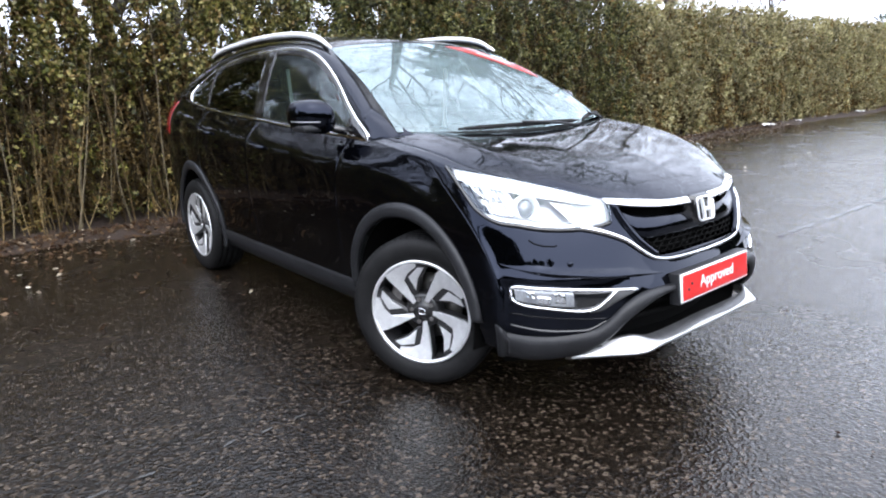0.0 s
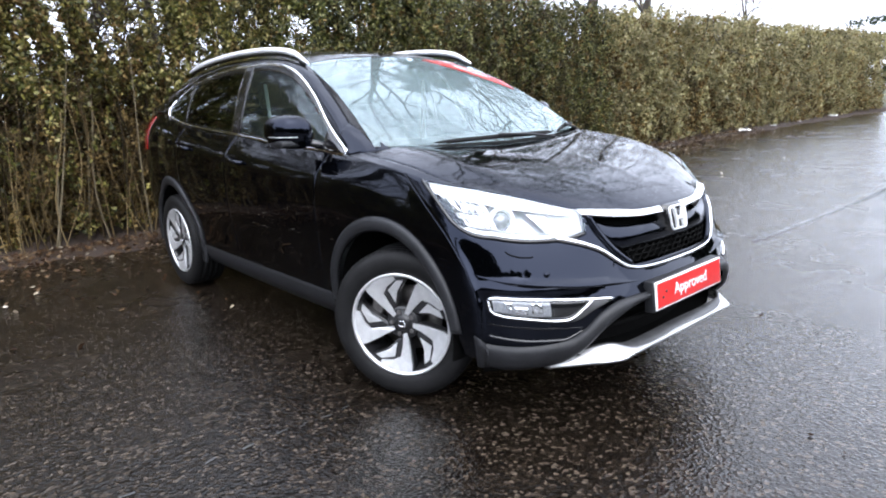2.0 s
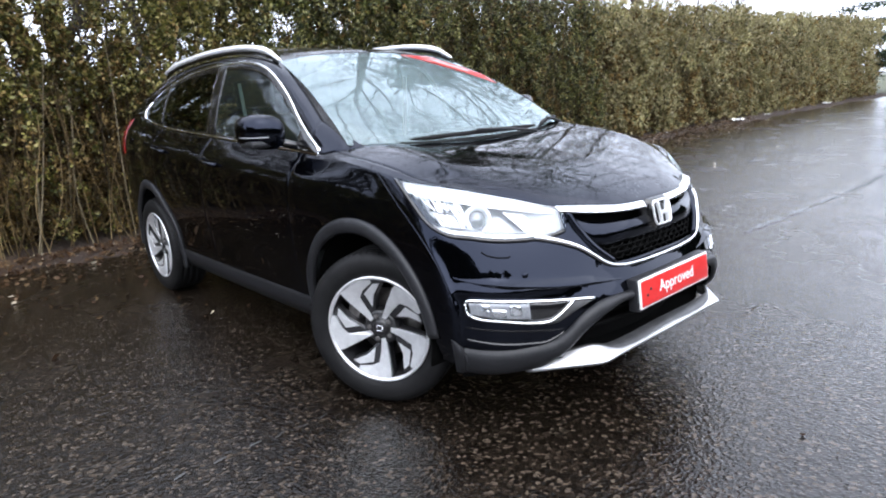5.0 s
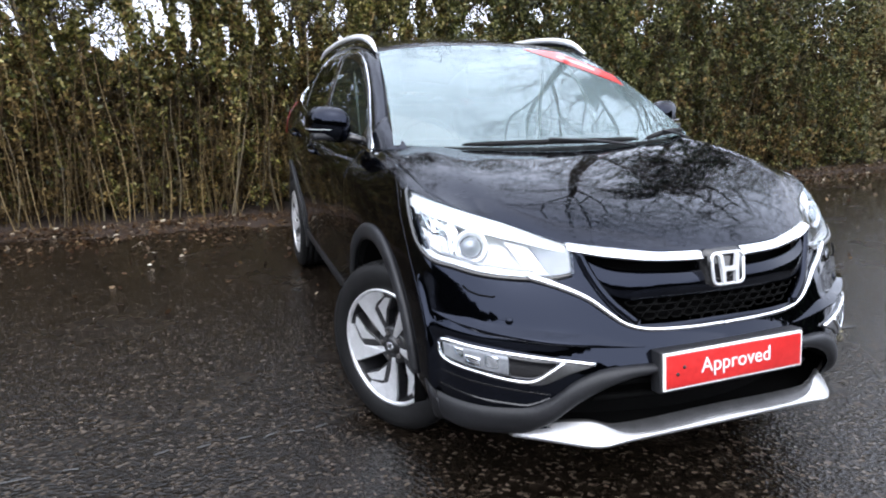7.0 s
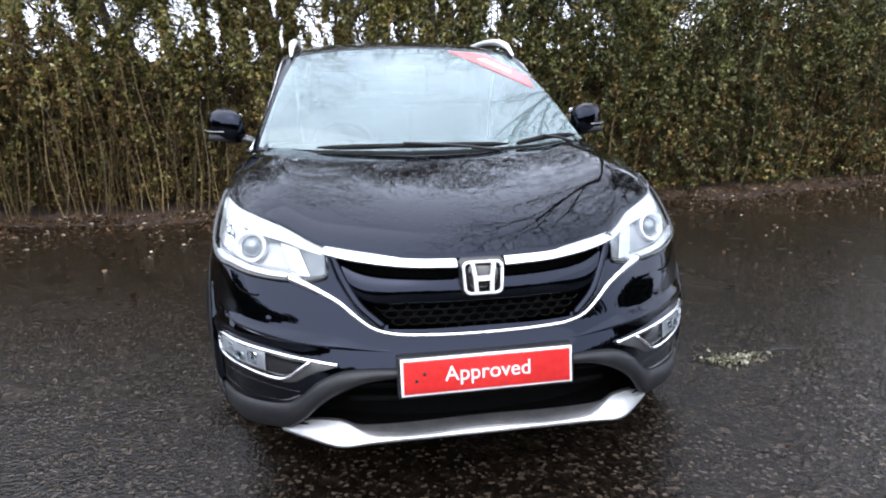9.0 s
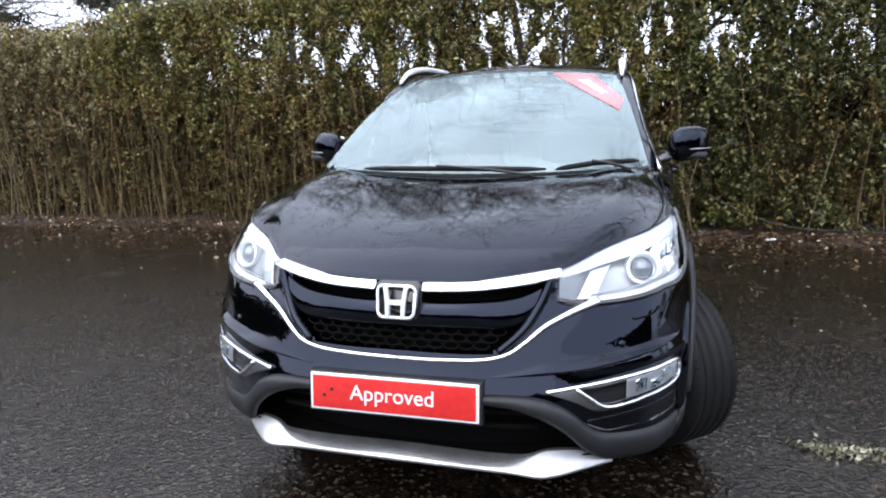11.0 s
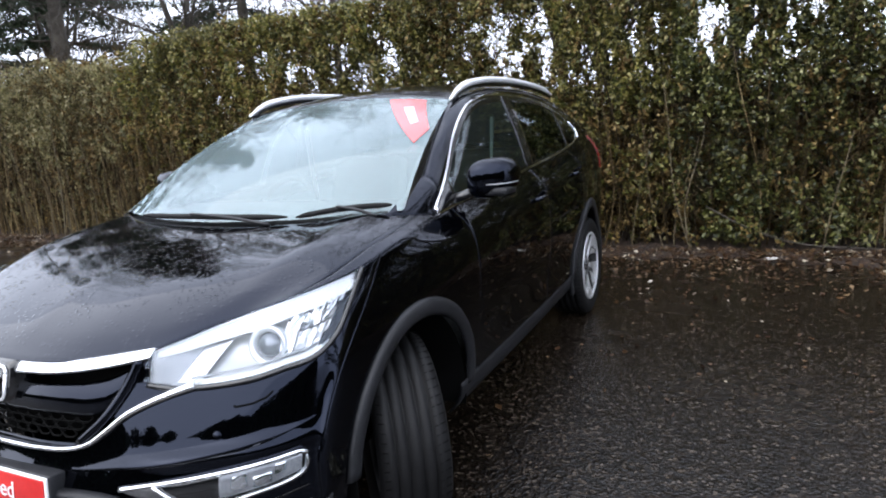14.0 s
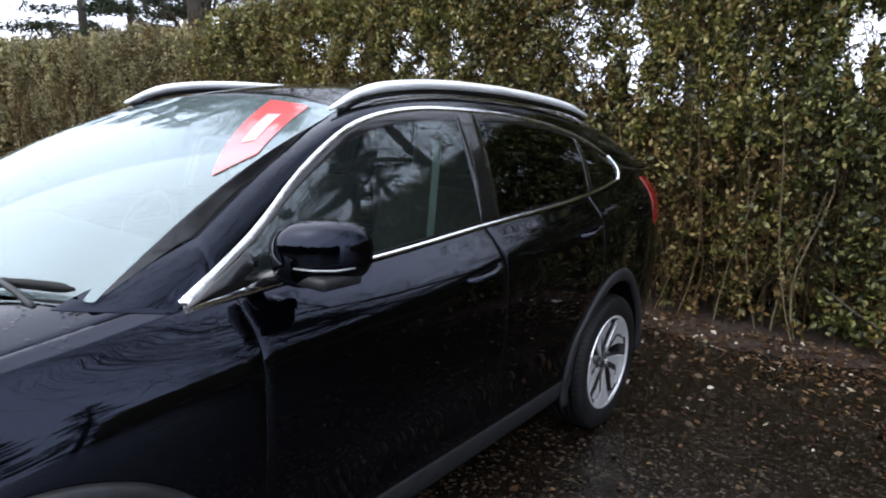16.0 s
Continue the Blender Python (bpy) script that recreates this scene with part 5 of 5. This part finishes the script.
def hedge(x0, x1, leaves, size, stems, twigs, seed, label, bare=0.4, slits=False, single=0, inner=2.5, browns=0.5, fringe=0, leaf=LEAF):
    rng = np.random.default_rng(seed)
    root = tagged(new("hedge"), label, "hedge", group="hedges along the yard")
    root.location = ((x0 + x1) / 2, 5.4, 0.02)
    shift = np.array([(x0 + x1) / 2, 5.4, 0.02])
    def stem(front):
        x = rng.uniform(x0, x1)
        y = HEDGE_FACE + set_back(x) + (-0.06 + 0.2 * rng.random() if front else 0.1 + 1.0 * rng.random() ** 1.3)
        h = min(float(hedge_top(x)), 3.2) * (rng.uniform(0.35, 0.75) if front else rng.uniform(0.3, 0.97))
        lean_x, lean_y = rng.normal(0, 0.15), rng.normal(-0.02, 0.05)
        r = (0.006 if front else 0.004) + 0.009 * rng.random() ** 3
        bend = rng.normal(0, 0.045, 3)
        return [np.array([x + (lean_x * t + bend[0] * math.sin(5 * t)) * h * 0.7, y + lean_y * t * h + 0.3 * bend[1] * math.sin(4 * t), h * t]) - shift for t in np.linspace(0, 1, 8)], r, r * 0.4
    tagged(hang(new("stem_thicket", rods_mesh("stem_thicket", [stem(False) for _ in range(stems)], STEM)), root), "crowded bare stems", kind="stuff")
    near = []
    for _ in range(int(fringe * (x1 - x0))):
        line, _, _ = stem(True)
        if line[0][0] + shift[0] > 0.4 and rng.random() < 0.85:
            continue
        r = rng.uniform(0.003, 0.0075)
        near.append((line, r, r * 0.5))
    if near:
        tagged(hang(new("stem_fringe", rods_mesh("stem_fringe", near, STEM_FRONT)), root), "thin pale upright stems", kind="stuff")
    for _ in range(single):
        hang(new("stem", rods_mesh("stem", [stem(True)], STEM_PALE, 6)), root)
    lines = []
    for _ in range(twigs):
        x, z = rng.uniform(x0, x1), rng.uniform(0.15, 2.8)
        y = HEDGE_FACE + set_back(x) + 0.95 * rng.random() ** 1.6
        a = rng.uniform(0, 2 * math.pi)
        length = rng.uniform(0.15, 0.5)
        up = rng.uniform(0.1, 1.2)
        d = np.array([math.cos(a), 0.5 * math.sin(a), up])
        d /= np.linalg.norm(d)
        p = np.array([x, y, z]) - shift
        q = p + d * length * 0.5 + rng.normal(0, 0.02, 3)
        lines.append(([p, q, q + (d + np.array([0, 0, 0.3])) * length * 0.5], 0.0045, 0.0015))
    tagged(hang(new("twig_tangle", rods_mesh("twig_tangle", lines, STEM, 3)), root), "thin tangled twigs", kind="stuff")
    n = leaves // SPRAY * 4
    x, z = rng.uniform(x0, x1, n), rng.uniform(0.02, 1.0, n)
    z = z * (hedge_top(x) - 0.05)
    depth = rng.random(n) ** 1.5

    def face(x, z):
        return HEDGE_FACE + 0.07 * wave(x, z, 1.0) + 0.12 * wave(2.3 * x, 1.4 * z, 6.0) + 0.07 * wave(4.9 * x, 3.1 * z, 8.0)
    y = face(x, z) + 1.2 * depth + (0.1 + 0.35 * rng.random(n)) * np.clip((1.1 - z) / 1.1, 0, 1) * np.clip(1.0 - x, 0, 1)
    cover = 0.55 + 0.35 * wave(x, z, 2.0) + 0.4 * wave(3.4 * x, 1.2 * z, 4.0)
    low = np.clip((z - 0.45) / 1.25, bare + 0.4 * np.clip(x - 0.3, 0, 1), 1.0)
    keep = np.where(rng.random(n) < cover * low)[0][:leaves // SPRAY]
    x, y, z, depth = x[keep], y[keep], z[keep], depth[keep]
    if slits:
        xa, xb = max(x0, -6.2), min(x1, 3.9)
        m = int(12000 * (xb - xa)) // SPRAY
        xs, zs, ds = rng.uniform(xa, xb, m), rng.uniform(1.45, 2.85, m), rng.random(m)
        x, z, depth = np.concatenate([x, xs]), np.concatenate([z, zs]), np.concatenate([depth, ds])
        y = np.concatenate([y, face(xs, zs) + 1.2 * ds])
        y = y - 1.2 * depth * 0.8 * thin_zone(x, z)
    brown = rng.random(len(x)) < np.clip(browns - 0.3 * np.exp(-((x - 1.7) / 1.3) ** 2) * (z > 1.2) - 0.2 * (z - 0.9) + 0.25 * wave(0.5 * x, z, 9.0), 0.12, 0.9)
    brown = np.repeat(brown, SPRAY)
    place = sprays(rng, x, y + set_back(x), z, 5.5 * size)
    if slits:
        stay = ~((thin_zone(place[:, 0], place[:, 2]) > 0.3) & in_slit(place[:, 0], place[:, 2]) & (rng.random(len(place)) > 0.07))
        place, brown = place[stay], brown[stay]
    place = place - shift
    for nm, mask, mat, lab in (("foliage", ~brown, leaf, "small olive-green leaves"), ("foliage", brown, LEAF_BROWN, "dry brown leaves")):
        pts = place[mask]
        me = scatter_mesh(nm, pts, size * rng.uniform(0.6, 1.25, len(pts)), mat, rng)
        tagged(hang(new(nm, me), root), lab, kind="stuff")
    m = int(leaves * 0.3)
    xb, zb = rng.uniform(x0, x1, m), 0.05 + 1.45 * inner * rng.beta(1.15, 1.9, m)
    zb = zb * (0.85 + 0.25 * np.sin(1.9 * xb) * np.sin(0.7 * xb + 2)) 
    zb = np.minimum(zb, hedge_top(xb) - 0.12 - 0.2 * rng.random(m))
    if slits:
        zb = np.where(thin_zone(xb, 2.5 + 0 * xb) > 0.2, np.minimum(zb, 1.55 + 0.15 * wave(xb, xb, 4.0)), zb)
    back = np.stack([xb, HEDGE_FACE + set_back(xb) + rng.uniform(0.75, 1.35, m), zb], 1) - shift
    tagged(hang(new("inner_foliage", scatter_mesh("inner_foliage", back, size * rng.uniform(1.6, 2.8, m), LEAF_BROWN, rng)), root), "dense brown growth inside", kind="stuff")
    return root


# far-left and right-hand hedges take the leaf colours painted brighter
hedge(-13.0, -6.5, 115000, 0.027, 340, 4200, 11, "tall brownish hedge with bare stems and small leaves", 0.42, False, 40, fringe=25, browns=0.45, leaf=LEAF_CLIPPED_BRIGHT)
hedge(-6.5, 1.2, 125000, 0.027, 380, 4000, 12, "tall overgrown hedge with pale stems and gaps of sky", 0.75, True, 20, 2.0, fringe=20)
hedge(1.2, 9.0, 135000, 0.028, 330, 4000, 15, "tall dense dark green hedge with a few gaps of sky", 0.5, True, 10, 2.0, browns=0.26, fringe=5, leaf=LEAF_DARK)
hedge(9.0, HEDGE_END, 130000, 0.042, 260, 2600, 13, "tall clipped olive-green hedge beside the road", 0.6, False, browns=0.3, leaf=LEAF_CLIPPED_BRIGHT)
hedge(-42.0, -13.0, 90000, 0.07, 160, 900, 14, "clipped hedge with a level top", 0.6, False, browns=0.4, leaf=LEAF_CLIPPED_BRIGHT)


def verge(x0, x1, nx):
    """The bed of leaf mould at the hedge's foot, with a ragged edge."""
    rng = np.random.default_rng(5)
    xs, ys = np.linspace(x0, x1, nx), [0.0, 0.12, 0.3, 0.6, 1.2, 2.2]
    pts, faces = [], []
    for x in xs:
        e = 4.25 + 0.1 * math.sin(1.1 * x) + 0.07 * math.sin(3.7 * x + 1) + 0.05 * rng.normal() + float(set_back(x))
        for k, d in enumerate(ys):
            pts.append(Vector((x, e + d, (-0.012, 0.002, 0.008, 0.016, 0.03, 0.03)[k] * (1 + float(set_back(x))) + 0.009 * rng.normal() * (k > 1))))
    w = len(ys)
    for i in range(nx - 1):
        for j in range(w - 1):
            faces.append((i * w + j, (i + 1) * w + j, (i + 1) * w + j + 1, i * w + j + 1))
    return pts, faces


tagged(new("verge", mesh_of("verge", *verge(-42, 30.0, 520), LITTER)), "bed of dark wet leaf mould under the hedge", "verge", kind="structure")
tagged(new("field", mesh_of("field", *sheet(lambda x, y: Vector((x, y, 0.03 + 0.03 * math.sin(x * 0.7) * math.sin(y))), steps(-90, 90, 60), steps(6.2, 90, 30)), GRASS_EARTH)), "rough grass field behind the hedge", "field", kind="structure")


def litter(name, n, spot, size, seed, label, mat):
    rng = np.random.default_rng(seed)
    pts = spot(rng, n)
    me = scatter_mesh(name, pts, rng.uniform(0.5, 1.3, n) ** 2 * size, mat, rng, 0.22, 0.12, 0.6)
    return tagged(new(name, me), label, "leaves", kind="stuff")


def near_hedge(rng, n):
    x, d = rng.uniform(-14, 16, n), rng.exponential(0.5, n)
    return np.stack([x, 4.85 + set_back(x) - d, np.where(d < 0.35, 0.024 * (1 + set_back(x)), np.where(d < 0.5, 0.016, 0.01))], 1)


def on_yard(rng, n):
    return np.stack([rng.uniform(-7, 12, n), rng.uniform(-4, 4.3, n), np.full(n, 0.008)], 1)


def left_yard(rng, n):
    return np.stack([rng.uniform(0.95, 5.0, n), 4.3 - 3.2 * rng.random(n) ** 1.4, np.full(n, 0.008)], 1)


litter("fallen_leaves", 30000, near_hedge, 0.019, 21, "wet fallen leaves along the foot of the hedge", FALLEN)
litter("scattered_leaves", 420, on_yard, 0.009, 22, "a few wet leaves scattered over the asphalt", FALLEN)
litter("pale_leaves", 900, left_yard, 0.011, 23, "pale fallen leaves lying on wet asphalt", FALLEN)


def seam():
    rng = np.random.default_rng(8)
    pts, faces = [], []
    xs = np.arange(-9.0, 22.0, 0.05)
    for x in xs:
        c = 0.08 + 0.025 * math.sin(0.9 * x) + 0.01 * rng.normal()
        w = (0.014 + 0.016 * rng.random()) * (1.0 if x > 3.0 else 0.4 if x > 1.5 else 0.2)
        pts += [Vector((x, c - w, 0.004)), Vector((x, c + w, 0.005))]
    for i in range(len(xs) - 1):
        if rng.random() > (0.15 if xs[i] > 3.0 else 0.7 if xs[i] > 1.5 else 0.75):
            faces.append((2 * i, 2 * i + 2, 2 * i + 3, 2 * i + 1))
    return pts, faces


tagged(new("asphalt_seam", mesh_of("asphalt_seam", *seam(), SEAM)), "worn pale joint between two beds of asphalt", "seam", kind="structure")

rng = np.random.default_rng(31)
n = 300
mx = np.stack([1.49 + rng.normal(0, 0.09, n), 0.035 + rng.normal(0, 0.028, n), rng.uniform(0.004, 0.02, n)], 1)
tagged(new("moss_tuft", scatter_mesh("moss_tuft", mx, rng.uniform(0.006, 0.016, n), MOSS, rng)), "pale tuft of moss in the asphalt joint", "moss", kind="stuff")


# ---- trees ----
def bare_tree(x, y, height, girth0, seed, lean_x=0.0, label="tall bare winter tree behind the hedge"):
    rng = np.random.default_rng(seed)
    root = tagged(new("tree"), label, "tree", group="trees behind the hedge")
    root.location = (x, y, 0.0)
    trunk, limbs = [], []

    def grow(p, d, length, r, level):
        k = 5 if level < 2 else 4
        line = [p]
        q = p.copy()
        e = d.copy()
        for i in range(k):
            e = e + rng.normal(0, 0.1 + 0.03 * level, 3) + np.array([0, 0, 0.05])
            e /= np.linalg.norm(e)
            q = q + e * length / k
            line.append(q.copy())
            if level < 4 and (level > 0 or i >= 1):
                for _ in range(2 if level in (0, 1, 2) else 1):
                    a = rng.normal(0, 1, 3)
                    a -= a @ e * e
                    a /= np.linalg.norm(a)
                    b = e * rng.uniform(0.5, 0.9) + a * rng.uniform(0.6, 1.0)
                    b /= np.linalg.norm(b)
                    grow(q, b, length * rng.uniform(0.42, 0.62), max(0.006, r * (1 - 0.7 * (i + 1) / k) * 0.6), level + 1)
        (trunk if level == 0 else limbs).append((line, r, max(0.004, r * 0.3)))
    grow(np.zeros(3), np.array([lean_x, 0.0, 1.0]), height * 0.8, girth0, 0)
    hang(new("trunk", rods_mesh("trunk", trunk, BARK, 10)), root)
    tagged(hang(new("branch_crown", rods_mesh("branch_crown", limbs, BARK, 4)), root), "fine bare branches", kind="stuff")
    return root


bare_tree(0.2, 8.0, 4.6, 0.11, 41)
for place in ((-9.0, 9.6, 7.4), (-6.3, 10.4, 7.8), (-3.8, 9.4, 7.0), (-1.4, 10.6, 7.6), (1.6, 9.8, 7.2), (3.6, 10.8, 7.8)):
    bare_tree(*place, 0.12, 70 + int(place[0]))
bare_tree(5.0, 8.6, 14.0, 0.2, 42)
bare_tree(9.5, 11.0, 12.0, 0.18, 43)
bare_tree(14.5, 10.5, 11.0, 0.16, 44)
bare_tree(20.0, 12.0, 12.0, 0.18, 45)
bare_tree(44.0, 26.0, 13.0, 0.14, 46)
bare_tree(52.0, 22.0, 13.0, 0.14, 50)
bare_tree(61.0, 27.0, 14.0, 0.14, 51)
bare_tree(-3.0, 8.4, 4.5, 0.09, 47)
bare_tree(-20.5, 13.0, 12.0, 0.25, 48)
bare_tree(-26.0, 17.0, 12.0, 0.25, 49)


def pine(x, y, height, seed, low=0.25, label="dark pine tree behind the hedge"):
    rng = np.random.default_rng(seed)
    root = tagged(new("pine_tree"), label, "tree", group="pine trees behind the hedge")
    root.location = (x, y, 0.0)
    trunk = [([np.array([0.06 * math.sin(3 * t), 0.05 * math.sin(4 * t + 1), height * t]) for t in np.linspace(0, 1, 10)], 0.24, 0.03)]
    limbs, tufts = [], []
    for k in range(46):
        z = height * (low + (0.97 - low) * k / 46) + rng.normal(0, 0.15)
        a = rng.uniform(0, 2 * math.pi)
        reach = (0.28 * height * (1.03 - z / height) + 0.4) * rng.uniform(0.6, 1.1)
        tip = np.array([math.cos(a) * reach, math.sin(a) * reach, z - 0.12 * reach + rng.normal(0, 0.1)])
        base = np.array([0, 0, z])
        mid = (base + tip) / 2 + np.array([0, 0, 0.12])
        limbs.append(([base, mid, tip], 0.04, 0.008))
        m = int(70 + 120 * reach)
        t = rng.uniform(0.3, 1.05, m)[:, None]
        c = base * (1 - t) + tip * t + rng.normal(0, 0.2, (m, 3)) * np.array([1, 1, 0.55])
        tufts.append(c)
    tufts = np.concatenate(tufts)
    hang(new("trunk", rods_mesh("trunk", trunk, BARK, 12)), root)
    tagged(hang(new("limb_crown", rods_mesh("limb_crown", limbs, BARK, 5)), root), "dark drooping limbs", kind="stuff")
    tagged(hang(new("needles", scatter_mesh("needles", tufts, rng.uniform(0.06, 0.15, len(tufts)), NEEDLE, rng, 1.0, 0.1, 0.25)), root), "dark green needles", kind="stuff")
    return root


pine(-14.8, 10.0, 14.0, 61, 0.38)
pine(-18.5, 12.5, 15.0, 62, 0.33)
pine(-12.0, 14.0, 12.0, 63, 0.35)
pine(-26.0, 12.0, 14.0, 64, 0.18)
pine(-22.0, 15.0, 15.0, 68, 0.25)
pine(-30.0, 16.0, 15.0, 69, 0.2)
pine(9.2, 8.9, 12.0, 65, 0.42)
pine(31.0, 6.0, 10.0, 66, 0.05, "dark conifer at the end of the hedge")
pine(34.0, 2.5, 10.0, 67, 0.05, "dark conifer at the end of the hedge")

# white heap added for a bright patch at the far end of the road
rng = np.random.default_rng(77)


def heap_at(u, a):
    r = 2.4 * u * (1 + 0.18 * math.sin(3 * a) + 0.1 * math.sin(7 * a + 1))
    return Vector((27.2 + r * math.cos(a), 3.4 + 0.7 * r * math.sin(a), 0.75 * (1 - u * u) + 0.05 * math.sin(9 * a) * u * (1 - u) - 0.01))


tagged(new("white_heap", mesh_of("white_heap", *sheet(heap_at, steps(0.001, 1, 14), steps(0, 2 * math.pi, 40)), PALE_HEAP)), "white heap added for a bright patch at the end of the hedge", "snow")


# out-of-view trees: the first mirrored in the nose, the others added to darken
def unseen_trees(x0, x1, y0, y1, height, n, seed, label):
    rng = np.random.default_rng(seed)
    root = tagged(new("unseen_trees"), label, "trees", kind="stuff")
    mid = np.array([(x0 + x1) / 2, (y0 + y1) / 2, 0.0])
    root.location = tuple(mid)
    x, y = rng.uniform(x0, x1, n), rng.uniform(y0, y1, n)
    top = height * (0.8 + 0.14 * np.sin(0.8 * x + 0.6 * y) + 0.08 * np.sin(2.3 * x + seed))
    z = top * rng.random(n) ** 0.8
    tagged(hang(new("foliage", scatter_mesh("foliage", np.stack([x, y, z], 1) - mid, rng.uniform(0.13, 0.36, n), NEEDLE, rng)), root), kind="stuff")
    lines = [([np.array([a, b, 0.0]) - mid, np.array([a + 0.1, b, height * 0.4]) - mid, np.array([a, b, height * 0.8]) - mid], 0.16, 0.05)
             for a, b in zip(rng.uniform(x0, x1, 60), rng.uniform(y0, y1, 60))]
    tagged(hang(new("trunk_mass", rods_mesh("trunk_mass", lines, BARK, 7)), root), kind="stuff")
    return root


unseen_trees(-30, 13, -21, -16.5, 4.6, 60000, 91, "dark belt of evergreen trees across the yard")
unseen_trees(9.5, 15, -16, -2.0, 3.2, 24000, 93, "unseen dark trees added to darken the yard's side")
unseen_trees(-32, -23, -16, 3.4, 6.5, 36000, 92, "unseen dark trees added to darken the yard's end")


# odds and ends at the hedge's foot
def fallen_branch():
    root = tagged(new("fallen_branch"), "bare broken branch leaning out of the hedge", "branch")
    main = path3([(1.5, 4.95, 0.42), (1.85, 4.82, 0.24), (2.3, 4.7, 0.11), (2.8, 4.66, 0.085), (3.5, 4.62, 0.08)])
    hang(new("bough", mesh_of("bough", *tube([main(t) for t in steps(0, 1, 24)], lambda t: 0.009 - 0.005 * t, 7), BARK)), root)
    for t0, d in ((0.35, (0.3, -0.12, 0.22)), (0.6, (0.35, -0.2, 0.1)), (0.8, (0.25, 0.12, 0.08))):
        a = main(t0)
        hang(new("side_twig", mesh_of("side_twig", *tube([a, a + Vector(d) * 0.5 + Vector((0, 0, 0.02)), a + Vector(d)], lambda t: 0.004 - 0.002 * t, 6), BARK)), root)
    return root


fallen_branch()


def scrap(x, y, z, size, seed, label):
    rng = np.random.default_rng(seed)
    bumps = rng.uniform(0.2, 1.0, (6, 6))
    made = sheet(lambda u, v: Vector((x + size * (u - 2.5) / 5, y + 0.7 * size * (v - 2.5) / 5, z + 0.25 * size * bumps[int(u), int(v)])), list(range(6)), list(range(6)))
    ob = tagged(new("paper_scrap", mesh_of("paper_scrap", *made, PAPER, False)), label, "litter", group="scraps of litter")
    ob.modifiers.new("body", "SOLIDIFY").thickness = 0.002
    return ob


scrap(2.09, 4.47, 0.0, 0.1, 3, "crumpled white paper scrap on leaf mould")
scrap(14.85, 5.5, 0.03, 0.35, 4, "flattened white scrap of litter at the verge")
for k, (sx, sy, big) in enumerate(((9.2, 5.25, 0.16), (11.4, 5.6, 0.1), (17.3, 5.75, 0.2), (19.6, 5.9, 0.14), (22.5, 5.9, 0.3))):
    scrap(sx, sy, 0.03, big, 5 + k, "small white scrap of litter at the verge")


GROUND_PTS = [(-400, -400, 0), (400, -400, 0), (400, 400, 0), (-400, 400, 0)]
ground = tagged(new("ground", mesh_of("ground", [Vector(p) for p in GROUND_PTS], [(0, 1, 2, 3)], ASPHALT, False)), "wet dark asphalt yard with loose grit", "ground", kind="structure")
